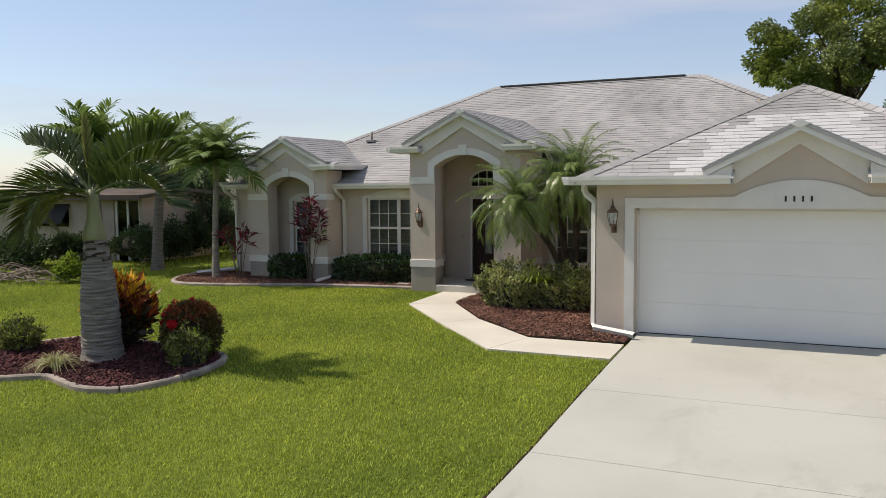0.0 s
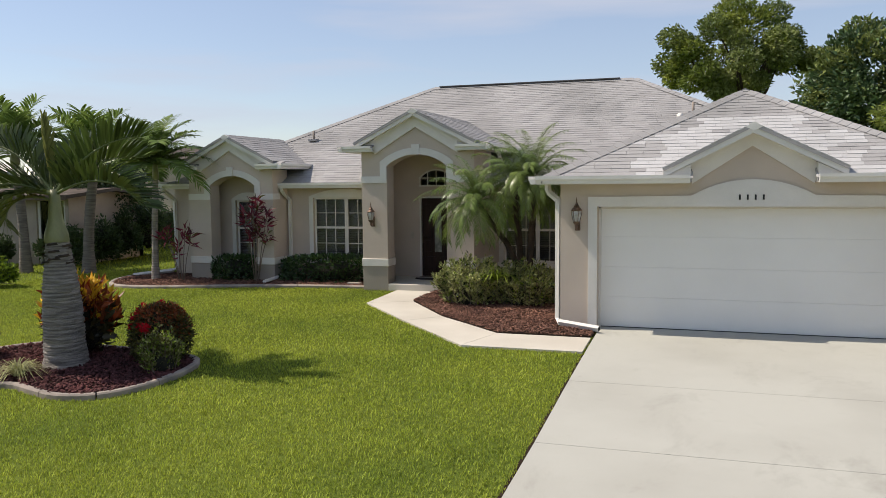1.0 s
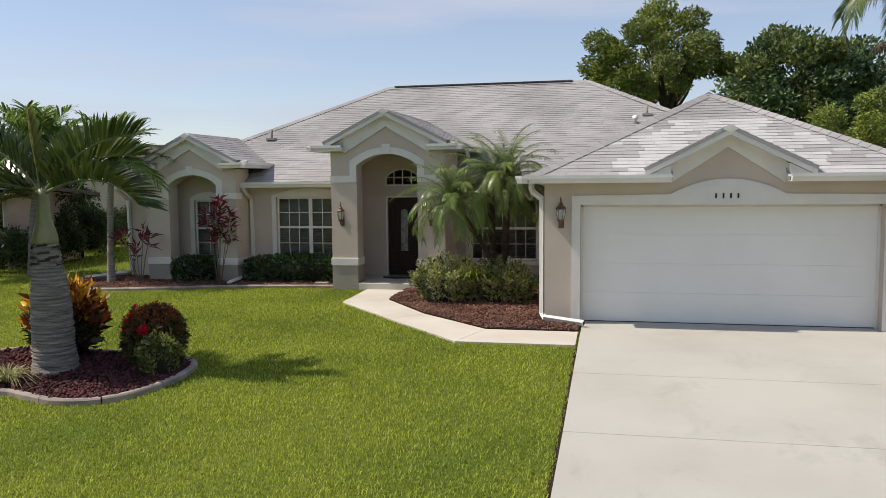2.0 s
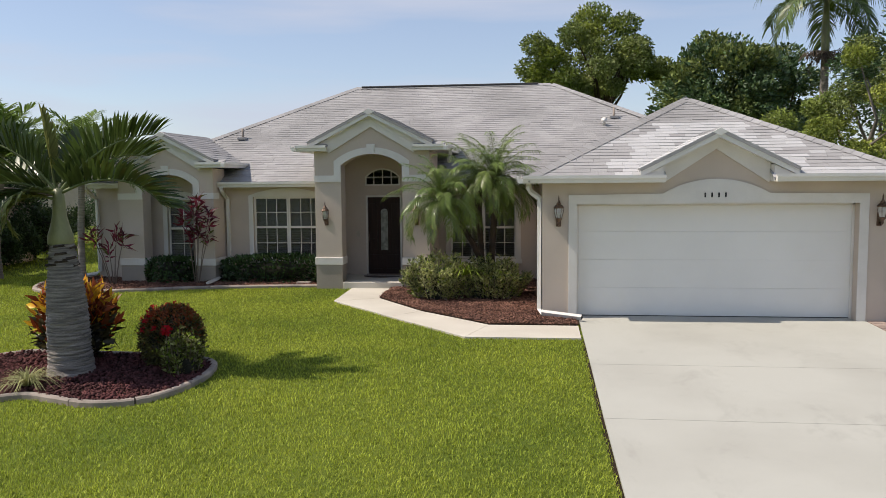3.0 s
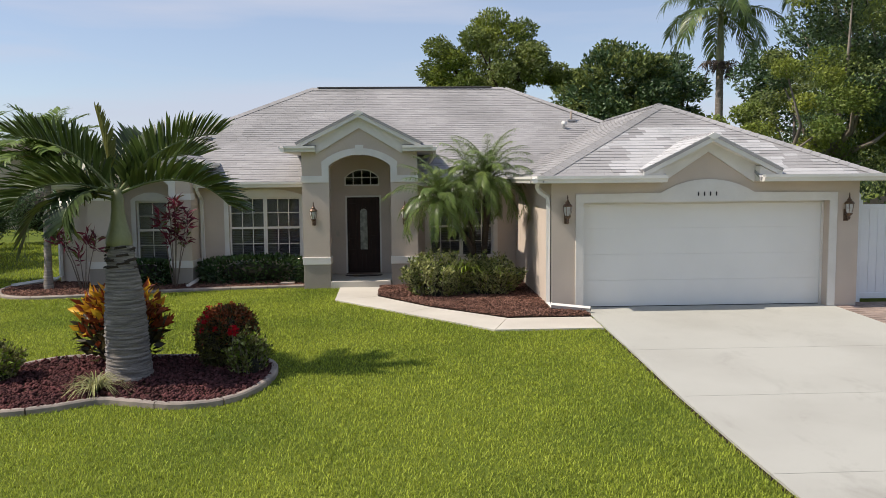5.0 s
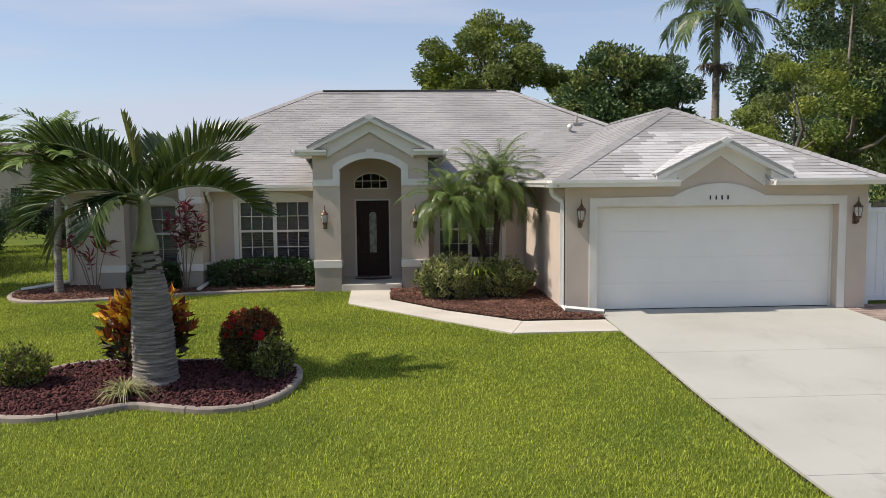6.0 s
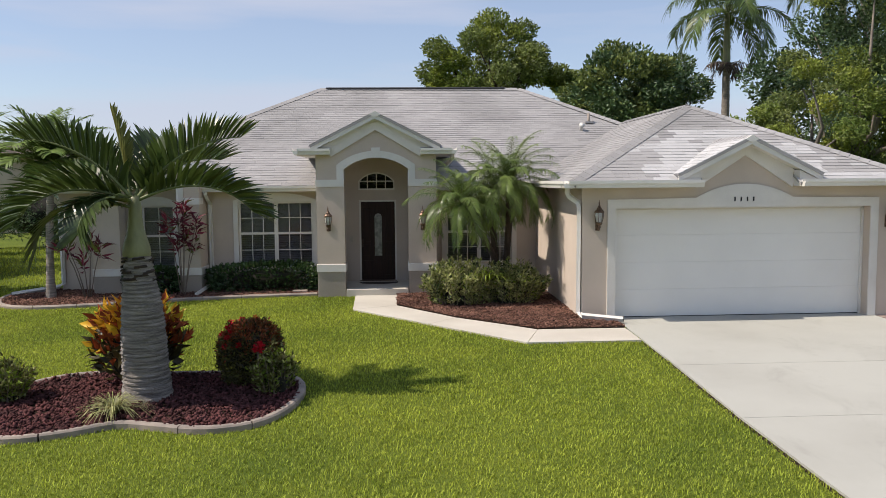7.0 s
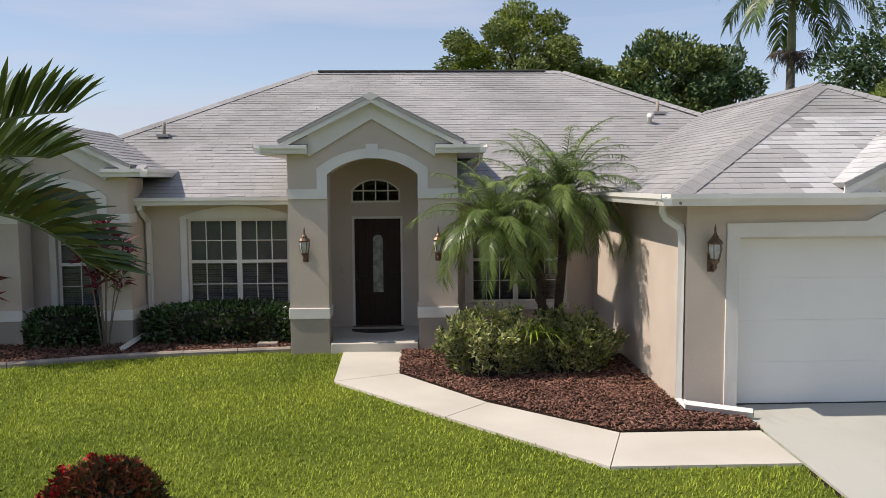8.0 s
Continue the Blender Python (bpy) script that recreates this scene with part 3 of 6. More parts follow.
box("threshold", dx0, dx1, FY - 0.03, yd + 0.05, dz0 - 0.01, dz0 + 0.02, BRONZE, door, bevel=0.004)
pipe("handle", [(-7.87, yd - 0.01, 1.02), (-7.87, yd - 0.05, 1.04), (-7.87, yd - 0.05, 1.18), (-7.87, yd - 0.01, 1.2)], 0.012, BRONZE, door, "dark bronze pull handle")
tran = part("transom_window", bmesh.new(), WHITE, house, "arched white transom window with grid bars")
tx0, tx1, tz0, tz1 = -7.96, -7.03, 2.49, 2.80
topo, topi = arc(tx0, tx1, tz1 - 0.08, 0.22), arc(tx0 + 0.035, tx1 - 0.035, tz1 - 0.09, 0.195)
infill = [(tx0, 2.951)] + [(tx0, tz1 - 0.08)] + topo[1:] + [(tx1, 2.951)]
prism("arch_infill", infill, FY - 0.001, FY + 0.2, STUCCO, tran, "tan stucco above the arch")
ring_o = [(tx0, tz0), (tx1, tz0)] + topo[::-1]
ring_i = [(tx0 + 0.035, tz0 + 0.035), (tx1 - 0.035, tz0 + 0.035)] + topi[::-1]
bm = bmesh.new()
for (a, b), (c, d) in zip(zip(ring_o, ring_o[1:] + ring_o[:1]), zip(ring_i, ring_i[1:] + ring_i[:1])):
    lo = [bm.verts.new((p[0], FY - 0.015, p[1])) for p in (a, b, d, c)]
    hi = [bm.verts.new((p[0], FY + 0.05, p[1])) for p in (a, b, d, c)]
    bm.faces.new(lo), bm.faces.new(hi[::-1])
    for i in (0, 2):
        bm.faces.new((lo[i], lo[(i + 1) % 4], hi[(i + 1) % 4], hi[i]))
part("frame", bm, WHITE, tran)
g = prism("pane", ring_i, FY + 0.03, FY + 0.036, GLASS, tran)
g.visible_shadow = False
for i in range(1, 4):
    xm = tx0 + (tx1 - tx0) * i / 4
    box("muntin", xm - 0.011, xm + 0.011, FY + 0.005, FY + 0.025, tz0 + 0.03, tz1 + (0.10 if i == 2 else 0.065), WHITE, tran, bevel=0)
box("muntin", tx0 + 0.03, tx1 - 0.03, FY + 0.004, FY + 0.024, 2.70, 2.722, WHITE, tran, bevel=0)

# porch slab
box("porch_step", -8.205, -6.715, 17.46, 17.96, -0.15, 0.13, WALKCON, house, "cream concrete porch step", 0.012)
box("porch_floor", -8.67, -6.24, 17.962, FY + 0.05, -0.15, 0.129, WALKCON, house, "cream concrete porch floor", 0.004)


# ---- roof ----
roof = part("roof", bmesh.new(), SHINGLE, house, "weathered grey asphalt shingle roof with paler replaced patches")


def clip(poly, clip_poly):
    """Convex clipping of one flat polygon by another (counter-clockwise)."""
    out = poly
    n = len(clip_poly)
    for i in range(n):
        (ax, ay), (bx, by) = clip_poly[i], clip_poly[(i + 1) % n]
        src, out = out, []
        if not src:
            break
        side = lambda p: (bx - ax) * (p[1] - ay) - (by - ay) * (p[0] - ax)
        for j in range(len(src)):
            p, q = src[j], src[(j + 1) % len(src)]
            sp, sq = side(p), side(q)
            if sp >= 0:
                out.append(p)
            if sp * sq < 0:
                k = sp / (sp - sq)
                out.append((p[0] + (q[0] - p[0]) * k, p[1] + (q[1] - p[1]) * k))
    return out


def slope(corners, detail=True, skip=None, decks=None, tab=0.31, expose=0.145, patch=None, singles=None, seed=1):
    """One roof plane: a thin deck and rows of overlapping shingle tabs; the first two corners are the eave."""
    rnd = random.Random(seed)
    c = [Vector(p) for p in corners]
    u = (c[1] - c[0]).normalized()
    nrm = (c[1] - c[0]).cross(c[-1] - c[0]).normalized()
    if nrm.z < 0:
        nrm = -nrm
    v = nrm.cross(u)
    if v.z < 0:
        v = -v
    flat = [((p - c[0]).dot(u), (p - c[0]).dot(v)) for p in c]
    area = sum(a[0] * b[1] - a[1] * b[0] for a, b in zip(flat, flat[1:] + flat[:1]))
    if area < 0:
        flat = flat[::-1]
    for piece in decks or [[(p.x, p.y) for p in c]]:
        lift_to = lambda x, y: Vector((x, y, c[0].z - (nrm.x * (x - c[0].x) + nrm.y * (y - c[0].y)) / nrm.z))
        dc = [lift_to(x, y) for x, y in piece]
        n = len(dc)
        verts = [p - nrm * 0.012 for p in dc] + [p - nrm * 0.06 for p in dc]
        raw("deck", verts, [list(range(n)), list(range(n, 2 * n))[::-1]] + [[i, (i + 1) % n, n + (i + 1) % n, n + i] for i in range(n)], SHINGLE, roof)
    n = len(c)
    if not detail:
        raw("slope", [p + nrm * 0.002 for p in c], [list(range(n))], SHINGLE, roof)
        return
    umin, umax = min(p[0] for p in flat), max(p[0] for p in flat)
    vmax = max(p[1] for p in flat)
    sv, sf, si = [], [], []
    row = 0
    vv = -0.02
    while vv < vmax:
        uu = umin - rnd.random() * tab - 0.1
        while uu < umax:
            w = tab * rnd.uniform(0.9, 1.1)
            wob = rnd.uniform(-0.003, 0.003)
            quad = [(uu + 0.002, vv + wob), (uu + w - 0.002, vv + wob), (uu + w - 0.002, vv + expose + 0.02), (uu + 0.002, vv + expose + 0.02)]
            piece = clip(quad, flat)
            if len(piece) >= 3:
                lift = rnd.uniform(0.005, 0.012)
                pts = [c[0] + u * a + v * b + nrm * (lift * (1 - (b - vv) / (expose + 0.02)) + 0.001) for a, b in piece]
                low = [p - nrm * (lift + 0.006) for p in pts]
                mid = sum(pts, Vector()) / len(pts)
                if skip and skip(mid):
                    uu += w
                    continue
                new_one = 1 if patch and patch(mid, rnd) else 0
                k = len(piece)
                fs = [list(range(k))] + [[i, (i + 1) % k, k + (i + 1) % k, k + i] for i in range(k)]
                if singles and singles(mid) and len(single_tabs) < 300:
                    single_tabs.append((pts + low, fs, new_one))
                else:
                    b0 = len(sv)
                    sv += pts + low
                    sf += [[b0 + i for i in f] for f in fs]
                    si += [new_one] * len(fs)
            uu += w
        vv += expose
        row += 1
    ob = raw("shingle_field", sv, sf, None, roof, mats=[SHINGLE, SHINGLE_NEW], idx=si)
    tagged(ob, kind="stuff")


def cap(p0, p1, material=SHINGLE, width=0.17):
    """Ridge or hip: overlapping folded cap shingles."""
    a, b = Vector(p0), Vector(p1)
    d = (b - a)
    n = max(int(d.length / 0.2), 1)
    d.normalize()
    side = d.cross(Vector((0, 0, 1))).normalized()
    drop = Vector((0, 0, -0.5 * width * (0.72 if abs(d.z) > 0.05 else 1.0)))
    verts, faces = [], []
    for i in range(n):
        s, e = a + d * (d.dot(b - a) * 0) + d * (i * 0.2), a + d * (i * 0.2 + 0.24)
        k = len(verts)
        for q, h in ((s, 0.026), (e, 0.016)):
            up = Vector((0, 0, h))
            verts += [q + side * width + drop + up, q + up + Vector((0, 0, 0.012)), q - side * width + drop + up]
        for q, h in ((s, 0.012), ):
            up = Vector((0, 0, h - 0.015))
            verts += [q + side * width + drop + up, q + up, q - side * width + drop + up]
        faces += [[k, k + 1, k + 4, k + 3], [k + 1, k + 2, k + 5, k + 4], [k, k + 6, k + 7, k + 1], [k + 1, k + 7, k + 8, k + 2]]
    return tagged(raw("ridge_cap", verts, faces, material, roof), kind="stuff")


single_tabs = []
RZ = EZ + 0.5 * 6.17
RL, RR, RY = -9.43, -2.90, 24.85
GA = (-0.13, 16.99, EZ + 0.5 * 3.59)


def new_patch(p, rnd):
    """The repaired shingles round the garage gable, in ragged steps."""
    d = abs(p.x + 0.1)
    edge = 1.75 + 0.55 * math.sin(p.y * 7.3) * 0.4 + rnd.uniform(-0.25, 0.25)
    edge -= max(0.0, p.y - 14.9) * 1.2
    if p.y < 13.75:
        edge = 1.9 if p.x < 0 else 3.0
    hit = d < edge and p.y < 15.75
    if rnd.random() < 0.05:
        hit = not hit and d < 2.6 and p.y < 16
    return hit


slope([(-3.72, 13.40, EZ), (3.46, 13.40, EZ), GA], patch=new_patch, singles=lambda p: p.x < -0.9 and p.y < 15.3, seed=3,
      skip=lambda p: -1.08 < p.x < 0.80 and p.y < 13.95,
      decks=[[(-3.72, 13.40), (-1.10, 13.40), (-1.10, 14.0), (-3.12, 14.0)], [(0.82, 13.40), (3.46, 13.40), (2.86, 14.0), (0.82, 14.0)], [(-3.12, 14.0), (2.86, 14.0), (-0.13, 16.99)]])
slope([(-3.72, 18.68, EZ), (-3.72, 13.40, EZ), GA, (-0.13, 22.27, GA[2])], seed=4)
slope([(3.46, 13.40, EZ), (3.46, 22.2, EZ), (-0.13, 22.2, GA[2]), GA], seed=5)
MZ = 2.56
slope([(-15.6, 18.68, MZ), (-3.72, 18.68, MZ), (-0.22, 22.18, MZ + (RZ - MZ) * 3.5 / 6.17), (RR, RY, RZ), (RL, RY, RZ)], seed=6,
      skip=lambda p: p.y < 19.25 and (-8.72 < p.x < -6.19 or -14.26 < p.x < -11.98),
      decks=[[(-15.6, 18.68), (-14.26, 18.68), (-14.26, 19.3), (-14.98, 19.3)], [(-11.98, 18.68), (-8.72, 18.68), (-8.72, 19.3), (-11.98, 19.3)],
             [(-6.19, 18.68), (-3.72, 18.68), (-3.10, 19.3), (-6.19, 19.3)], [(-14.98, 19.3), (-3.10, 19.3), (-0.22, 22.18), (RR, RY), (RL, RY)]])
slope([(-15.6, 31.02, 2.56), (-15.6, 18.68, 2.56), (RL, RY, RZ)], seed=7)
slope([(3.27, 18.68, EZ), (3.27, 31.02, EZ), (RR, RY, RZ)], seed=8)
slope([(3.27, 31.02, EZ), (-15.6, 31.02, EZ), (RL, RY, RZ), (RR, RY, RZ)], detail=False)


def gable_roof(cx, y0, apex, half, half_eave, y_in, seed, patch=None):
    """Two small roof planes of a front gable that run back into the slope behind, given as its foot (y, z)."""
    y_of = lambda z: y_in + (z - EZ) / 0.5
    for side in (-1, 1):
        z1, z2 = apex - 0.5 * half, apex - 0.5 * half_eave
        ps = [(cx + side * half, y0, z1)]
        if half_eave > half:
            ps = [(cx + side * half_eave, y0 + 0.30, z2), (cx + side * half_eave, y_of(z2), z2), (cx, y_of(apex), apex), (cx, y0 + 0.30, apex)]
            slope([ps[0], ps[1], ps[2], ps[3]] if side > 0 else [ps[1], ps[0], ps[3], ps[2]], seed=seed + side, patch=patch)
            ps = [(cx + side * half, y0, z1), (cx + side * half, y0 + 0.3, z1), (cx, y0 + 0.3, apex), (cx, y0, apex)]
        else:
            ps = [(cx + side * half, y0, z1), (cx + side * half, y_of(z1), z1), (cx, y_of(apex), apex), (cx, y0, apex)]
        slope([ps[0], ps[1], ps[2], ps[3]] if side > 0 else [ps[1], ps[0], ps[3], ps[2]], seed=seed + side + 7, patch=patch)
    cap((cx, y0 + 0.07, apex - 0.02), (cx, y_of(apex), apex - 0.012))


gable_roof(-0.14, 13.45, 3.52, 1.44, 1.44, 13.40, 20, lambda p, r: True)
gable_roof(-7.46, 17.26, 4.33, 1.54, 1.84, 18.68, 40)
gable_roof(-13.10, 18.06, 3.91, 1.42, 1.68, 18.68, 60)
cap((RL, RY, RZ), (RR, RY, RZ))
cap((-3.72, 13.40, EZ), GA)
cap((3.46, 13.40, EZ), GA)
cap(GA, (-0.13, 22.2, GA[2]))
cap((-0.2, 22.15, EZ + 1.735), (RR, RY, RZ))
cap((-15.6, 18.68, MZ), (RL, RY, RZ))
# dark ridge vent
box("ridge_vent", RL + 0.2, RR - 0.5, RY - 0.12, RY + 0.12, RZ + 0.005, RZ + 0.045, FELT, roof, "dark ridge vent strip", 0.01)
for x, y in ((-1.2, 22.3), (-12.07, 21.25)):
    z = EZ + 0.5 * (y - 18.68)
    pipe("vent_pipe", [(x, y, z - 0.1), (x, y, z + 0.27)], 0.036, KERB, roof, "grey plumbing vent pipe")
    box("flashing", x - 0.13, x + 0.13, y - 0.13, y + 0.13, z - 0.05, z + 0.015, SHINGLE, roof)
pipe("roof_vent", [(-1.53, 21.8, 4.1), (-1.53, 21.8, 4.25), (-1.53, 21.72, 4.30)], [0.05, 0.05, 0.09], GUTTER, roof, "small hooded roof vent")


# ---- downspouts ----
def downspout(points, label="white metal downspout"):
    return pipe("downspout", points, 0.056, GUTTER, house, label, 4)


downspout([(-3.62, 13.95, 2.56), (-3.62, 13.95, 2.46), (-3.58, 13.93, 2.38), (-3.42, 13.87, 2.26), (-3.41, 13.85, 2.15), (-3.41, 13.85, 0.10), (-3.36, 13.72, 0.045), (-2.62, 13.46, 0.0)])
# the spout end is closed; a dark plug paints the shaded hollow
pipe("spout_mouth", [(-2.63, 13.4635, 0.0004), (-2.612, 13.457, 0.0)], 0.046, RUBBER, house, "dark plug painted as the shade inside the downspout mouth", 4)
downspout([(-11.74, 18.63, 2.50), (-11.74, 18.63, 2.42), (-11.73, 18.75, 2.32), (-11.72, 19.03, 2.16), (-11.72, 19.04, 0.25), (-11.72, 18.95, 0.14), (-11.80, 17.7, 0.05)])
downspout([(-15.5, 18.55, 2.56), (-15.5, 18.55, 2.46), (-15.46, 18.9, 2.25), (-15.45, 19.02, 2.15), (-15.45, 19.04, 0.2), (-15.55, 18.95, 0.12), (-16.4, 18.3, 0.03)])
downspout([(-5.6, 18.0, 3.4), (-5.6, 18.2, 3.25), (-5.7, 18.9, 3.1)])


# ---- plant materials ----
def leaf_mat(name, c1, c2, rough=0.45, trans=0.25, island=0.35, scale=1.2, spec=0.16):
    return mat(name, c1, c2, scale, rough + 0.12, 0.0, 30, fine=0.0, island=island, trans=trans, spec=spec)


LEAF_DARK = leaf_mat("dark glossy hedge leaf", (0.050, 0.094, 0.028), (0.028, 0.058, 0.019), 0.12, 0.12, 0.5, spec=0.5)
LEAF_OLIVE = leaf_mat("olive variegated leaf", (0.40, 0.41, 0.17), (0.22, 0.245, 0.09), 0.33, 0.25, 0.5, spec=0.3)
LEAF_TREE = leaf_mat("mid green tree leaf", (0.205, 0.245, 0.075), (0.105, 0.145, 0.042), 0.4, 0.25, 0.45, 0.25, spec=0.25)
LEAF_MANGO = leaf_mat("deep green tree leaf", (0.100, 0.160, 0.065), (0.058, 0.102, 0.043), 0.3, 0.18, 0.5, 0.3, spec=0.35)
LEAF_LIME = leaf_mat("yellow green tree leaf", (0.275, 0.315, 0.055), (0.125, 0.185, 0.04), 0.4, 0.32, 0.45, 0.5, spec=0.25)
LEAF_SHRUB = leaf_mat("dark shrub leaf", (0.055, 0.088, 0.028), (0.031, 0.056, 0.019), 0.35, 0.18, 0.5, spec=0.3)
LEAF_BRIGHT = leaf_mat("bright shrub leaf", (0.270, 0.360, 0.042), (0.162, 0.252, 0.031), 0.45, 0.3)
FROND = leaf_mat("dark palm leaflet", (0.062, 0.092, 0.021), (0.036, 0.060, 0.016), 0.22, 0.22, 0.45, spec=0.45)
FROND_FINE = leaf_mat("soft green palm leaflet", (0.205, 0.272, 0.066), (0.098, 0.158, 0.038), 0.2, 0.3, 0.5, spec=0.4)
FROND_ROYAL = leaf_mat("deep green palm leaflet", (0.115, 0.165, 0.045), (0.065, 0.105, 0.03), 0.25, 0.28, 0.4, spec=0.4)
FROND_MID = leaf_mat("mid green palm leaflet", (0.185, 0.26, 0.062), (0.10, 0.16, 0.042), 0.35, 0.32, 0.35, spec=0.25)
FROND_OLD = leaf_mat("yellowed palm leaflet", (0.24, 0.24, 0.075), (0.15, 0.17, 0.05), 0.5, 0.25)
RACHIS = mat("green palm stalk", (0.14, 0.17, 0.06), (0.10, 0.12, 0.045), 4, 0.5, 0.1, 30)
SHAFT = mat("pale green crownshaft", (0.25, 0.255, 0.12), (0.16, 0.16, 0.09), 4, 0.45, 0.15, 40, stretch=(1, 1, 0.3))
PALMBARK = mat("grey ringed palm bark", (0.25, 0.215, 0.18), (0.135, 0.115, 0.10), 5, 0.9, 0.7, 26, stretch=(0.5, 0.5, 7), fine=0.3, dist=0.03)
PALMBARK_DARK = mat("dark grey ringed palm bark", (0.36, 0.325, 0.288), (0.15, 0.134, 0.12), 5, 0.9, 0.9, 26, stretch=(0.5, 0.5, 7), fine=0.45, dist=0.03)
PALMBARK_PALE = mat("pale grey palm bark", (0.36, 0.32, 0.27), (0.21, 0.185, 0.16), 5, 0.9, 0.7, 26, stretch=(0.5, 0.5, 7), fine=0.3, dist=0.03)
BARK = mat("pale rough bark", (0.24, 0.205, 0.165), (0.14, 0.12, 0.10), 3, 0.9, 0.8, 30, fine=0.3, dist=0.03)
DARKBARK = mat("dark fibrous bark", (0.075, 0.052, 0.036), (0.04, 0.03, 0.024), 6, 0.95, 0.8, 40, fine=0.3, dist=0.03)
STEM = mat("grey cane stem", (0.24, 0.19, 0.15), (0.17, 0.13, 0.10), 6, 0.8, 0.3, 40)
TI_RED = leaf_mat("burgundy strap leaf", (0.19, 0.03, 0.05), (0.085, 0.022, 0.034), 0.35, 0.2, 0.5, 3)
CROTON_Y = leaf_mat("yellow croton leaf", (0.75, 0.50, 0.04), (0.60, 0.24, 0.03), 0.3, 0.25, 0.35, 4)
CROTON_R = leaf_mat("rust red croton leaf", (0.340, 0.072, 0.025), (0.145, 0.048, 0.021), 0.3, 0.2, 0.45, 4)
CROTON_G = leaf_mat("dark croton leaf", (0.075, 0.062, 0.024), (0.04, 0.036, 0.018), 0.25, 0.18, 0.5, 4, spec=0.35)
IXORA_T = leaf_mat("bronze red shoot leaf", (0.300, 0.072, 0.032), (0.150, 0.072, 0.029), 0.4, 0.2, 0.5, 3)
IXORA_G = leaf_mat("dull green small leaf", (0.125, 0.12, 0.036), (0.08, 0.08, 0.027), 0.4, 0.15, 0.45, 3)
PETAL = leaf_mat("scarlet flower", (0.55, 0.015, 0.030), (0.40, 0.012, 0.02), 0.5, 0.2, 0.2, 8)
BLADE_PALE = leaf_mat("cream striped blade", (0.40, 0.38, 0.20), (0.20, 0.22, 0.09), 0.5, 0.25, 0.4, 6)
# near-black colour that stands in for shade deep inside shrubs and rooms
DEPTH_SHADE = mat("near-black painted depth shade", (0.022, 0.020, 0.012), (0.014, 0.014, 0.010), 8, 0.95, 0.5, 30)

rng = np.random.default_rng(7)


def unit(a):
    return a / np.maximum(np.linalg.norm(a, axis=1, keepdims=True), 1e-9)


def leaf_mesh(name, base, axis, length, width, materials, parent, idx=None, fold=0.25, curl=0.25, label="", kind=""):
    """Many folded pointed leaves, four triangles each, from base points along axis directions."""
    n = len(base)
    axis = unit(axis)
    side = unit(np.cross(axis, unit(rng.normal(size=(n, 3)))))
    nrm = np.cross(side, axis)
    L = (np.full(n, length) if np.isscalar(length) else length)[:, None]
    W = (np.full(n, width) if np.isscalar(width) else width)[:, None]
    mid = base + axis * L * 0.5 - nrm * L * curl * 0.12
    tip = base + axis * L - nrm * L * curl * 0.5
    a = base + axis * L * 0.42 + side * W * 0.5 + nrm * W * fold
    b = base + axis * L * 0.42 - side * W * 0.5 + nrm * W * fold
    verts = np.stack([base, a, mid, b, tip], axis=1).reshape(-1, 3)
    k = (np.arange(n) * 5)[:, None]
    tri = np.stack([k + [0, 1, 2], k + [0, 2, 3], k + [1, 4, 2], k + [2, 4, 3]], axis=1).reshape(-1, 3)
    mi = None if idx is None else np.repeat(idx, 4)
    return fast_mesh(name, verts, tri, materials, parent, mi, label, kind)


def fast_mesh(name, verts, tri, materials, parent, mi=None, label="", kind="", smooth=False):
    me = bpy.data.meshes.new(name)
    nv, nf = len(verts), len(tri)
    me.vertices.add(nv)
    me.vertices.foreach_set("co", verts.astype(np.float32).ravel())
    me.loops.add(nf * 3)
    me.loops.foreach_set("vertex_index", tri.astype(np.int32).ravel())
    me.polygons.add(nf)
    me.polygons.foreach_set("loop_start", np.arange(0, nf * 3, 3, dtype=np.int32))
    for m in materials:
        me.materials.append(m)
    if mi is not None:
        me.polygons.foreach_set("material_index", mi.astype(np.int32))
    if smooth:
        me.polygons.foreach_set("use_smooth", np.ones(nf, dtype=bool))
    me.update(calc_edges=True)
    ob = new(name, me)
    under(ob, parent)
    return tagged(ob, label, kind=kind)


def ball_dirs(n):
    return unit(rng.normal(size=(n, 3)))


def lump(name, c, r, material, parent, seed=0, squash=1.0, sub=3):
    """An uneven rounded core that closes a shrub behind its leaves."""
    bm = bmesh.new()
    bmesh.ops.create_icosphere(bm, subdivisions=sub, radius=1.0)
    for v in bm.verts:
        d = 1 + 0.22 * noise.noise(v.co * 2.1 + Vector((seed * 3.1, 0, 0)))
        v.co = Vector((c[0] + v.co.x * r[0] * d, c[1] + v.co.y * r[1] * d, c[2] + v.co.z * r[2] * d))
    return part(name, bm, material, parent, smooth=True)


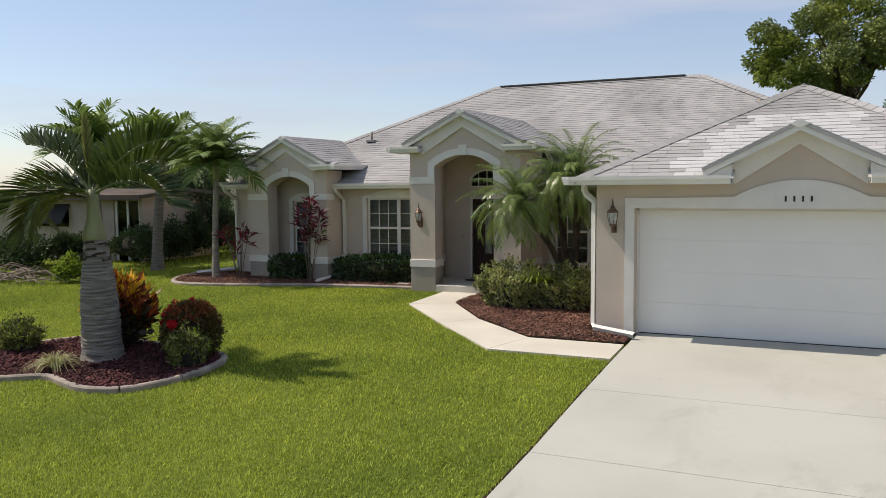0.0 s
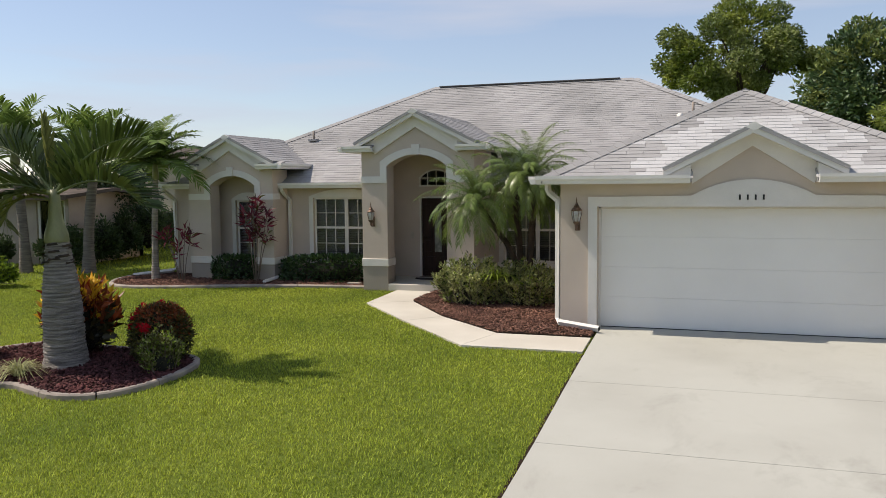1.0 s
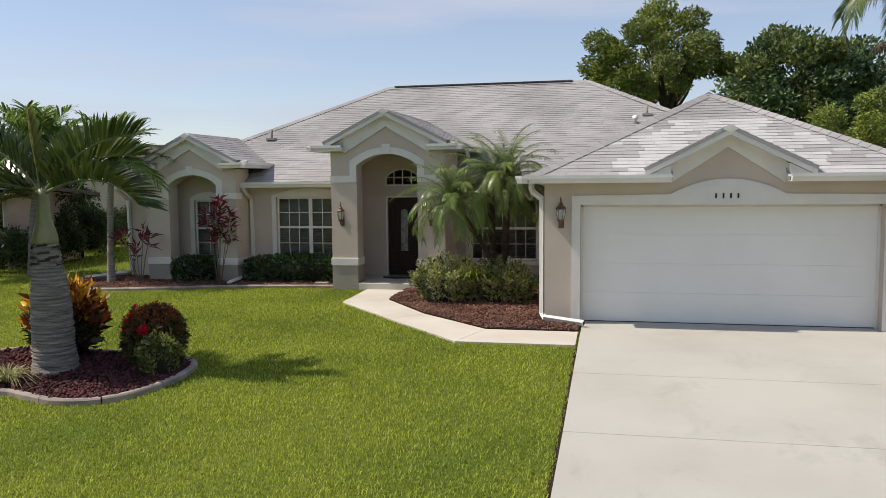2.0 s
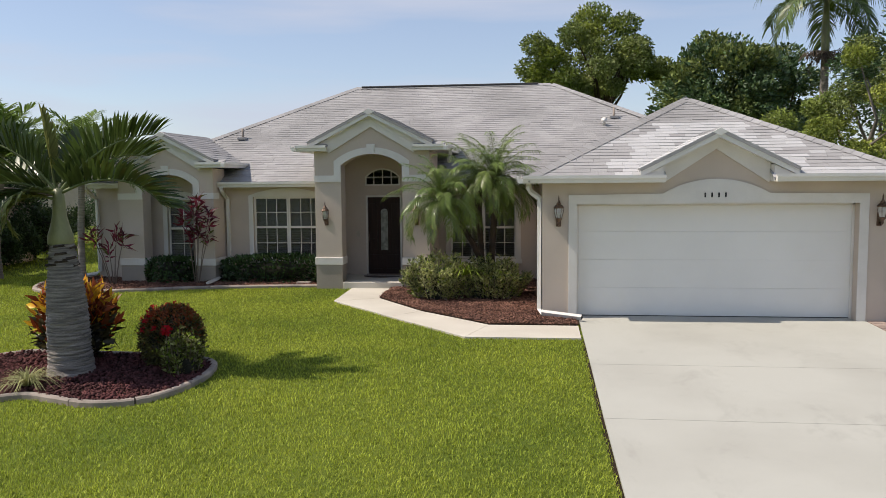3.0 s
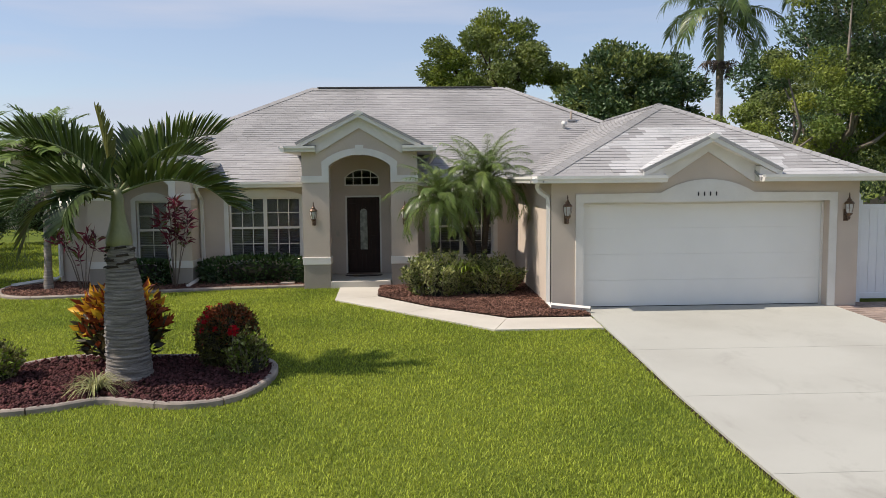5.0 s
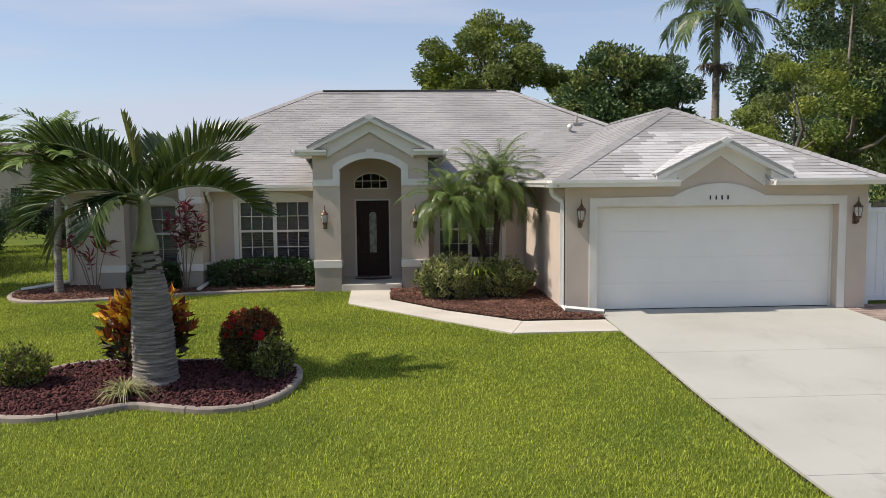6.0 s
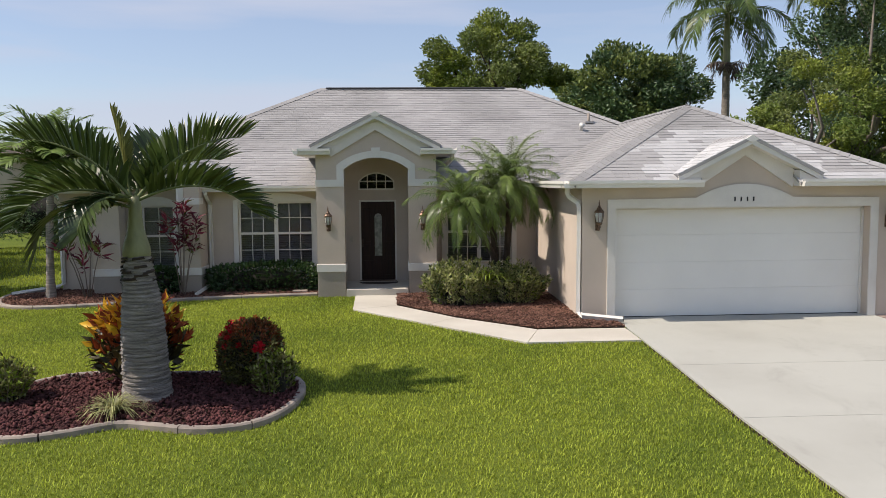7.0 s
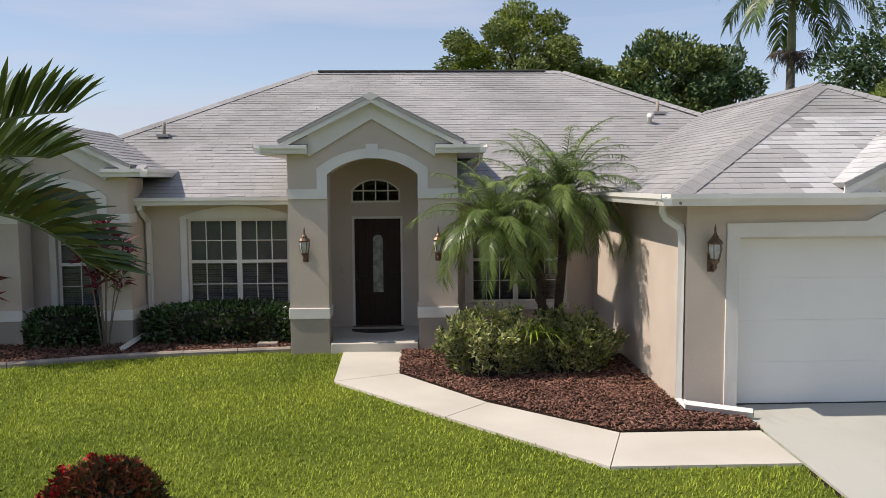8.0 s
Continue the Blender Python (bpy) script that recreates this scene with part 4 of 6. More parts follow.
def shrub(name, c, r, n, length, width, materials, weights, label, category="shrub", boxy=2.0, group="", top_only=None, core=True, jitter=0.5, twig=True, clumps=0, inner=0.64):
    """A shrub centred at c with half-sizes r: leaves over a rounded shell, clumped; top_only: material index kept for the upper leaves."""
    root = thing(name, c[0], c[1], c[2] - r[2], label, category, group)
    d = ball_dirs(n)
    s = (np.abs(d) ** boxy).sum(1) ** (-1 / boxy)
    p = d * s[:, None]
    bumps = unit(rng.normal(size=(max(int(12 * r[0] * r[1] + 14), 10), 3)))
    near = (d @ bumps.T).max(1)
    rad = 0.80 + 0.22 * near ** 3 + rng.normal(0, 0.05, n)
    deep = rng.random(n) < 0.3
    rad[deep] *= rng.uniform(0.72, 0.95, deep.sum())
    base = np.array(c) + p * rad[:, None] * np.array(r)
    if clumps:
        cc_ = unit(rng.normal(size=(clumps, 3))) * rng.uniform(0.3, 0.72, (clumps, 1))
        cc_[:, 2] = np.abs(cc_[:, 2]) * 1.1 - 0.25
        pick = rng.integers(0, clumps, n)
        size = rng.uniform(0.28, 0.46, clumps)[pick][:, None]
        base = np.array(c) + (cc_[pick] + d * size * rng.uniform(0.45, 1.05, (n, 1))) * np.array(r)
    keep = base[:, 2] > c[2] - r[2] * 0.98
    base, d = base[keep], d[keep]
    axis = d + rng.normal(0, jitter, (len(d), 3)) + [0, 0, 0.35]
    idx = rng.choice(len(materials), size=len(d), p=weights)
    if top_only is not None:
        high = (base[:, 2] - c[2]) / r[2] > rng.normal(0.25, 0.25, len(d))
        idx = np.where(high & (rng.random(len(d)) < 0.75), top_only, np.where(idx == top_only, 0, idx))
    leaf_mesh("leaves", base, axis, rng.uniform(0.7, 1.25, len(d)) * length, rng.uniform(0.75, 1.2, len(d)) * width, materials, root, idx)
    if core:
        # solid dark core: the shade between the leaves is painted, not cast
        lump("inner_growth", c, [q * (0.45 if clumps else inner) for q in r], DEPTH_SHADE, root, int(c[0] * 7) % 19)
    if twig:
        v, f = [], []
        for _ in range(7):
            a = rng.uniform(0, 2 * math.pi)
            q = [(c[0] + 0.05 * math.cos(a), c[1] + 0.05 * math.sin(a), c[2] - r[2]), (c[0] + r[0] * 0.4 * math.cos(a), c[1] + r[1] * 0.4 * math.sin(a), c[2] - r[2] * 0.3)]
            tv, tf = tube(q, [0.014, 0.008], 5)
            f += [[i + len(v) for i in ff] for ff in tf]
            v += tv
        tagged(raw("brushwood", v, f, STEM, root), kind="stuff")
    return root


def frond(parent, base, az, elev, length, droop, pairs, leaf_len, leaf_w, vee, material, sag=0.3, name="frond", rachis=0.012, taper=0.75, start=0.12, sweep=0.55, wild=0.08):
    """A feather palm leaf: an arching stalk and two rows of leaflets that stand up in a V (vee) and sag at their tips."""
    steps = 16
    out = np.array([math.cos(az), math.sin(az), 0.0])
    pts, dirs = [], []
    p = np.array(base, float)
    for i in range(steps + 1):
        s = i / steps
        e = elev - droop * s ** 1.4
        d = out * math.cos(e) + np.array([0, 0, math.sin(e)])
        pts.append(p.copy()), dirs.append(d)
        p = p + d * length / steps
    pts, dirs = np.array(pts), np.array(dirs)
    v, f = tube([Vector(q) for q in pts], [rachis * (1 - 0.8 * i / steps) + 0.002 for i in range(steps + 1)], 5)
    verts = [np.array([tuple(q) for q in v])]
    tris = []
    for q in f:
        for k in range(1, len(q) - 1):
            tris.append((q[0], q[k], q[k + 1]))
    tris = [np.array(tris)]
    mi = [np.zeros(len(tris[0]), int)]
    s = np.repeat(np.linspace(start, 1.0, pairs), 2)
    sgn = np.tile([1.0, -1.0], pairs)
    s = np.clip(s + rng.normal(0, 0.006, len(s)), start, 1)
    fi = s * steps
    i0 = np.clip(fi.astype(int), 0, steps - 1)
    fr = (fi - i0)[:, None]
    b = pts[i0] * (1 - fr) + pts[i0 + 1] * fr
    d = unit(dirs[i0] * (1 - fr) + dirs[i0 + 1] * fr)
    side = np.cross(d, np.tile([0, 0, 1.0], (len(d), 1)))
    side = unit(side) * sgn[:, None]
    up = np.cross(np.abs(sgn)[:, None] * unit(np.cross(d, np.tile([0, 0, 1.0], (len(d), 1)))), d)
    n = len(s)
    ll = leaf_len * (0.45 + 0.55 * np.sin(np.clip((s - start) / (1 - start), 0, 1) ** 0.7 * math.pi * taper + 0.35)) * rng.uniform(0.85, 1.12, n)
    ax = unit(side * math.cos(vee) + up * math.sin(vee) + d * (sweep + 0.5 * s[:, None] ** 3) + rng.normal(0, wild, (n, 3)))
    L = ll[:, None]
    fall = np.array([0, 0, -1.0])
    m1 = b + ax * L * 0.35 + fall * L * sag * 0.06
    m2 = b + ax * L * 0.7 + fall * L * sag * 0.32
    t = b + ax * L * 0.97 + fall * L * sag * 0.8
    w = unit(np.cross(ax, up + 0.3 * d)) * leaf_w * 0.5
    vv = np.stack([b + w * 0.5, b - w * 0.5, m1 + w, m1 - w, m2 + w * 0.8, m2 - w * 0.8, t], axis=1).reshape(-1, 3)
    off = len(verts[0])
    k = (np.arange(n) * 7)[:, None] + off
    tt = np.stack([k + [0, 1, 3], k + [0, 3, 2], k + [2, 3, 5], k + [2, 5, 4], k + [4, 5, 6]], axis=1).reshape(-1, 3)
    verts.append(vv), tris.append(tt), mi.append(np.ones(len(tt), int))
    return fast_mesh(name, np.concatenate(verts), np.concatenate(tris), [RACHIS, material], parent, np.concatenate(mi))


def trunk_rings(name, pts, radii, material, parent, sides=24, ring=0.045, amp=0.012, label=""):
    """A palm trunk with raised leaf-scar rings."""
    P = np.array(pts, float)
    seg = np.concatenate([[0], np.cumsum(np.linalg.norm(np.diff(P, axis=0), axis=1))])
    n = int(seg[-1] / ring * 3)
    ss = np.linspace(0, seg[-1], n)
    cs = np.stack([np.interp(ss, seg, P[:, i]) for i in range(3)], axis=1)
    rr = np.interp(ss, seg, radii)
    wob = rng.normal(0, 1, n // 3 + 2)
    verts, faces = [], []
    for i in range(n):
        r = rr[i] + amp * (0.6 if i % 3 == 0 else -0.4) * (1 + 0.5 * wob[i // 3])
        for k in range(sides):
            a = 2 * math.pi * k / sides
            e = r * (1 + 0.02 * math.sin(a * 3 + wob[i // 3] * 2) + 0.01 * math.sin(a * 7 + i))
            verts.append((cs[i][0] + e * math.cos(a), cs[i][1] + e * math.sin(a), cs[i][2] + 0.01 * math.sin(a * 2 + wob[i // 3])))
    for i in range(n - 1):
        for k in range(sides):
            faces.append([i * sides + k, i * sides + (k + 1) % sides, (i + 1) * sides + (k + 1) % sides, (i + 1) * sides + k])
    return raw(name, verts, faces, material, parent, label, smooth=True)


def tree(x, y, z0, trunk_h, crown_c, crown_r, clumps, leaves, size, materials, label, trunk_r=0.3, bark=BARK, seed=1, lean=(0, 0), gap=0.0, clump_r=0.24):
    """A broadleaf tree: tapered trunk, forking limbs to each clump, and clumps of small leaves with gaps between."""
    r0 = np.random.default_rng(seed)
    root = thing("tree", x, y, z0, label, "tree")
    fork = Vector((x + lean[0], y + lean[1], z0 + trunk_h))
    cc, cr = np.array(crown_c, float), np.array(crown_r, float)
    pts = [(x, y, z0 - 0.1), (x + lean[0] * 0.3, y + lean[1] * 0.3, z0 + trunk_h * 0.45), tuple(fork)]
    v, f = tube(pts, [trunk_r * 1.15, trunk_r * 0.85, trunk_r * 0.7], 10)
    raw("trunk", v, f, bark, root, smooth=True)
    centres = []
    tries = 0
    while len(centres) < clumps and tries < 4000:
        tries += 1
        d = r0.normal(size=3)
        d /= np.linalg.norm(d)
        q = cc + d * cr * r0.uniform(0.35, 1.0) ** 0.6
        if all(np.linalg.norm((q - c) / cr) > 0.20 for c in centres):
            centres.append(q)
    for i, q in enumerate(centres):
        if i % 2 == 0:
            qv = Vector(q)
            mid = fork.lerp(qv, 0.5) + Vector((r0.normal(0, 0.3), r0.normal(0, 0.3), -0.25 * abs(r0.normal()) * cr[2] * 0.3))
            v, f = tube([fork - Vector((0, 0, 0.3)), fork.lerp(mid, 0.5), mid, qv], [trunk_r * 0.42, trunk_r * 0.3, trunk_r * 0.2, trunk_r * 0.05], 6)
            raw("limb", v, f, bark, root, smooth=True)
    per = leaves // len(centres)
    base = []
    for q in centres:
        d = r0.normal(size=(per, 3))
        d /= np.linalg.norm(d, axis=1, keepdims=True)
        rad = r0.uniform(0.25, 1.0, per) ** 0.5
        rr = cr.mean() * clump_r * r0.uniform(0.75, 1.25)
        base.append(q + d * rad[:, None] * np.array([rr * 1.15, rr * 1.15, rr * 0.85]))
    base = np.concatenate(base)
    tone = np.repeat(r0.integers(0, len(materials), len(centres)), per)
    tone = np.where(r0.random(len(base)) < 0.25, r0.integers(0, len(materials), len(base)), tone)
    axis = unit(base - cc) + r0.normal(0, 0.7, base.shape) + [0, 0, -0.1]
    leaf_mesh("crown", base, axis, r0.uniform(0.7, 1.3, len(base)) * size, r0.uniform(0.7, 1.3, len(base)) * size * 0.5, materials, root, tone)
    return root


# ---- lawn grass ----
def grass_blades(n, x0, x1, y0, y1, avoid, seed):
    r0 = np.random.default_rng(seed)
    x, y = r0.uniform(x0, x1, n), y0 + (y1 - y0) * r0.random(n) ** 1.25
    ok = ~avoid(x, y)
    x, y = x[ok], y[ok]
    z = np.interp(y, [-60, 0, 4, 6, 8, 10, 12, 14, 18, 22], [-0.7, -0.42, -0.38, -0.36, -0.31, -0.21, -0.13, -0.07, -0.03, -0.02]) - 0.022
    n = len(x)
    a = r0.uniform(0, 2 * math.pi, n)
    lean = r0.uniform(0.15, 0.9, n)
    patch = 0.5 + 0.5 * np.sin(x * 1.7 + np.sin(y * 1.3) * 2) * np.sin(y * 1.9 + x * 0.6)
    h = r0.uniform(0.026, 0.052, n) * (0.85 + 0.3 * patch)
    w = r0.uniform(0.005, 0.0105, n) * (1 + 0.05 * np.maximum(y - 6, 0))
    out = np.stack([np.cos(a), np.sin(a), np.zeros(n)], 1)
    side = np.stack([-np.sin(a), np.cos(a), np.zeros(n)], 1)
    b = np.stack([x, y, z], 1)
    mid = b + out * (h * lean * 0.45)[:, None] + np.array([0, 0, 1.0]) * (h * 0.62)[:, None]
    tip = b + out * (h * lean * 1.3)[:, None] + np.array([0, 0, 1.0]) * (h * 0.95)[:, None]
    s = side * w[:, None] * 0.5
    verts = np.stack([b - s, b + s, mid + s * 0.9, mid - s * 0.9, tip], 1).reshape(-1, 3)
    k = (np.arange(n) * 5)[:, None]
    tri = np.stack([k + [0, 1, 2], k + [0, 2, 3], k + [3, 2, 4]], 1).reshape(-1, 3)
    return verts, tri


def spline(points, per=8, closed=True):
    P = [np.array(p, float) for p in points]
    n = len(P)
    out = []
    for i in range(n if closed else n - 1):
        p0, p1, p2, p3 = (P[(i - 1) % n], P[i], P[(i + 1) % n], P[(i + 2) % n]) if closed else (P[max(i - 1, 0)], P[i], P[i + 1], P[min(i + 2, n - 1)])
        for j in range(per):
            t = j / per
            out.append(0.5 * (2 * p1 + (p2 - p0) * t + (2 * p0 - 5 * p1 + 4 * p2 - p3) * t * t + (3 * p1 - p0 - 3 * p2 + p3) * t ** 3))
    if not closed:
        out.append(P[-1])
    return np.array(out)


def inside(x, y, poly):
    """Even-odd test of many points against one outline."""
    hit = np.zeros(len(x), bool)
    px, py = poly[:, 0], poly[:, 1]
    j = len(poly) - 1
    for i in range(len(poly)):
        cross = ((py[i] > y) != (py[j] > y)) & (x < (px[j] - px[i]) * (y - py[i]) / (py[j] - py[i] + 1e-12) + px[i])
        hit ^= cross
        j = i
    return hit


ISLAND = spline([(-12.1, 7.95), (-11.5, 7.86), (-10.95, 8.05), (-10.46, 8.30), (-9.9, 8.17), (-9.34, 8.03), (-8.78, 8.20), (-8.45, 8.70), (-8.33, 9.45), (-8.5, 10.05),
                 (-9.0, 10.30), (-9.8, 10.42), (-10.6, 10.45), (-11.3, 10.55), (-11.95, 10.40), (-12.5, 9.75), (-12.85, 9.0), (-12.65, 8.3)])
LBED_EDGE = spline([(-8.92, 17.72), (-10.4, 17.55), (-11.7, 17.32), (-12.9, 16.95), (-14.0, 16.60), (-15.1, 16.42), (-15.85, 16.75), (-16.3, 17.5), (-16.45, 18.4), (-16.3, 19.3)], closed=False)
LBED = np.concatenate([LBED_EDGE, [(-15.4, 19.4), (-15.4, 19.2), (-14.3, 19.2), (-14.3, 18.4), (-11.9, 18.4), (-11.9, 19.2), (-8.85, 19.2)]])
RBED = np.array([(-6.99, 17.84), (-7.00, 15.95), (-5.80, 14.32), (-4.36, 13.05), (-2.70, 13.05), (-2.70, 13.82), (-3.34, 13.82), (-3.34, 19.2), (-6.1, 19.2), (-6.1, 17.84)])
WALK = np.array(W_IN + W_OUT[::-1])


def built_over(x, y):
    return inside(x, y, ISLAND) | inside(x, y, LBED) | inside(x, y, RBED) | inside(x, y, WALK) | (x > DX0 - 0.026 + 0.016 * np.sin(y * 9.0) * np.sin(y * 3.7)) | (y > 17.62) & (x > -8.95) | (y > 19.0) & (x > -15.6)


gv, gt = grass_blades(400000, -19, -2.6, 4.3, 19.5, built_over, 11)
grass = fast_mesh("grass", gv, gt, [GRASS], None, label="bright green mown broad-bladed lawn grass", kind="stuff")
tagged(grass, category="grass")
gv, gt = grass_blades(60000, -30, -16, 10, 34, built_over, 12)
gv[2::5, 2] += 0.02
gv[3::5, 2] += 0.02
gv[4::5, 2] += 0.03
hv, ht = grass_blades(110000, -19, -2.6, -9.0, 4.4, built_over, 13)
tagged(fast_mesh("grass", hv, ht, [GRASS], None, label="bright green mown lawn grass toward the street", kind="stuff"), category="grass")
grass_far = fast_mesh("grass", gv, gt, [GRASS], None, label="green lawn grass beside the house", kind="stuff")
tagged(grass_far, category="grass")


# ---- beds ----
def chips(name, outline, n, size, flat, material, parent, lift, label="", seed=3, long=1.5):
    """Loose rocks or bark pieces: uneven six-cornered lumps strewn inside an outline."""
    r0 = np.random.default_rng(seed)
    lo, hi = outline.min(0), outline.max(0)
    x, y = r0.uniform(lo[0], hi[0], n), r0.uniform(lo[1], hi[1], n)
    ok = inside(x, y, outline)
    x, y = x[ok], y[ok]
    n = len(x)
    z = np.interp(y, [0, 4, 6, 8, 10, 12, 14, 18, 22], [-0.42, -0.38, -0.36, -0.31, -0.21, -0.13, -0.07, -0.03, -0.02]) + lift + r0.uniform(-0.01, 0.02, n)
    c = np.stack([x, y, z], 1)
    s = r0.uniform(0.6, 1.4, n)[:, None] * size
    a = ball_dirs(n)
    b = unit(np.cross(a, ball_dirs(n)))
    d = np.cross(a, b)
    a[:, 2] *= flat
    b[:, 2] *= flat
    j = lambda: r0.uniform(0.6, 1.25, n)[:, None]
    verts = np.stack([c + a * s * j() * long, c - a * s * j() * long, c + b * s * j(), c - b * s * j(), c + d * s * j() * (0.5 + 0.5 * flat), c - d * s * j() * (0.5 + 0.5 * flat)], 1).reshape(-1, 3)
    k = (np.arange(n) * 6)[:, None]
    tri = np.stack([k + t for t in ([0, 2, 4], [2, 1, 4], [1, 3, 4], [3, 0, 4], [2, 0, 5], [1, 2, 5], [3, 1, 5], [0, 3, 5])], 1).reshape(-1, 3)
    ob = fast_mesh(name, verts, tri, [material], parent, label=label, kind="stuff")
    return ob


def bed(name, outline, label, material, lift):
    verts = [(x, y, ground_z(y) + lift) for x, y in outline] + [(x, y, ground_z(y) - 0.1) for x, y in outline]
    n = len(outline)
    bm = bmesh.new()
    vs = [bm.verts.new(v) for v in verts]
    top = bm.faces.new(vs[:n])
    for i in range(n):
        bm.faces.new((vs[i], vs[(i + 1) % n], vs[n + (i + 1) % n], vs[n + i]))
    bm.normal_update()
    bmesh.ops.triangulate(bm, faces=[top])
    return tagged(part(name, bm, material), label, "flower bed", kind="structure")


def kerb(edge, closed, root, width=0.12, height=0.068, piece=0.85, gap=0.012):
    """Cast kerb pieces with a rounded top along an outline."""
    E = np.concatenate([edge, edge[:1]]) if closed else edge
    seg = np.concatenate([[0], np.cumsum(np.linalg.norm(np.diff(E, axis=0), axis=1))])
    total = seg[-1]
    n = int(total / piece)
    prof = [(-width / 2, -0.06), (-width / 2, height * 0.7), (-width * 0.32, height), (width * 0.25, height * 1.02), (width / 2, height * 0.6), (width / 2, -0.06)]
    for i in range(n):
        ss = np.linspace(i * total / n + gap / 2, (i + 1) * total / n - gap / 2, 6)
        cx, cy = np.interp(ss, seg, E[:, 0]), np.interp(ss, seg, E[:, 1])
        tx, ty = np.gradient(cx), np.gradient(cy)
        l = np.hypot(tx, ty)
        verts, faces = [], []
        for x, y, ux, uy in zip(cx, cy, tx / l, ty / l):
            for o, h in prof:
                verts.append((x - uy * o, y + ux * o, ground_z(y) + h))
        m = len(prof)
        for k in range(5):
            for q in range(m):
                faces.append([k * m + q, k * m + (q + 1) % m, (k + 1) * m + (q + 1) % m, (k + 1) * m + q])
        faces += [list(range(m))[::-1], [5 * m + q for q in range(m)]]
        raw("kerb_piece", verts, faces, KERB, root)


island_bed = bed("bed", ISLAND, "island bed of dark red lava rock inside a cast kerb", SOIL, 0.03)
kerb(ISLAND, True, island_bed)
chips("lava_rock", ISLAND, 9000, 0.026, 0.8, LAVA, island_bed, 0.045, "dark red lava rock")
left_bed = bed("bed", LBED, "mulched bed with a cast kerb along the house front", SOIL, 0.03)
kerb(LBED_EDGE, False, left_bed)
chips("bark_mulch", LBED, 15000, 0.015, 0.5, MULCH, left_bed, 0.045, "red brown bark mulch", 4, 3.2)
right_bed = bed("bed", RBED, "mulched bed between the walk and the garage wall", SOIL, 0.035)
chips("bark_mulch", RBED, 32000, 0.0135, 0.5, MULCH, right_bed, 0.05, "red brown bark mulch", 5, 3.4)


# ---- island plants ----
bottle = thing("bottle_palm", -10.42, 9.36, -0.18, "bottle palm with a swollen grey ringed trunk and arching fronds", "palm")
bx, by = -10.42, 9.36
trunk_rings("trunk", [(bx + 0.02, by, -0.25), (bx + 0.01, by, -0.1), (bx, by, 0.15), (bx - 0.01, by, 0.6), (bx - 0.02, by, 1.1), (bx - 0.04, by, 1.45), (bx - 0.05, by, 1.74)],
            [0.365, 0.325, 0.305, 0.298, 0.262, 0.205, 0.175], PALMBARK_DARK, bottle, 32, 0.055, 0.011, "grey ringed swollen trunk")
bm = bmesh.new()
lathe(bm, [(0.165, 1.68), (0.185, 1.76), (0.178, 1.85), (0.142, 1.97), (0.108, 2.10), (0.092, 2.25), (0.085, 2.42), (0.06, 2.55)], bx - 0.06, by, 20)
part("crownshaft", bm, SHAFT, bottle, "smooth pale green crownshaft", smooth=True)
for k in range(26):
    a, zz = rng.uniform(0, 6.28), rng.uniform(1.38, 1.74)
    r = 0.221 - 0.115 * (zz - 1.38)
    raw("leaf_scar", [(bx - 0.05 + r * math.cos(a + q), by + r * math.sin(a + q), zz + h) for q, h in ((-0.45, 0.0), (0.45, 0.016), (0.40, 0.05), (-0.42, 0.035))]
        + [(bx - 0.05 + (r + 0.022) * math.cos(a + q), by + (r + 0.022) * math.sin(a + q), zz + h) for q, h in ((-0.43, 0.0), (0.44, 0.016), (0.36, 0.034), (-0.40, 0.022))],
        [[4, 5, 6, 7], [0, 1, 5, 4], [3, 2, 6, 7]], DARKBARK, bottle)
top = (bx - 0.06, by, 2.46)
# azimuth, elevation, length, droop, leaflet length, V angle
FRONDS = [(0.02, 0.44, 1.72, 1.40, 0.58, 0.85), (0.20, 0.92, 1.72, 0.95, 0.56, 1.15), (0.75, 0.8, 1.5, 1.0, 0.58, 0.9), (1.5, 1.0, 1.4, 0.9, 0.55, 0.9), (2.3, 0.75, 1.5, 1.0, 0.56, 0.9),
          (3.00, 0.48, 1.80, 1.55, 0.60, 0.85), (3.22, 0.92, 1.65, 0.95, 0.60, 1.05), (3.50, 0.42, 1.65, 1.55, 0.58, 0.6), (3.40, 0.22, 1.55, 1.75, 0.58, 0.10), (4.15, 0.3, 1.1, 1.8, 0.5, 0.2)]
for az, el, ln_, dr, ll, ve in FRONDS:
    frond(bottle, top, az, el, ln_, dr, 44, ll * 1.05, 0.05, ve, FROND, 0.16, rachis=0.028, start=0.12, sweep=0.42, taper=0.72, wild=0.06)
frond(bottle, (bx - 0.1, by, 2.46), 2.6, 1.38, 1.25, 0.15, 34, 0.34, 0.03, 1.1, FROND_OLD, 0.02, "spear_leaf", 0.02, 0.9, 0.3, 1.3, 0.05)
frond(bottle, (bx - 0.08, by - 0.04, 2.38), 3.75, 0.35, 0.98, 2.5, 30, 0.44, 0.036, 0.25, FROND_OLD, 0.35, rachis=0.02, sweep=0.3)

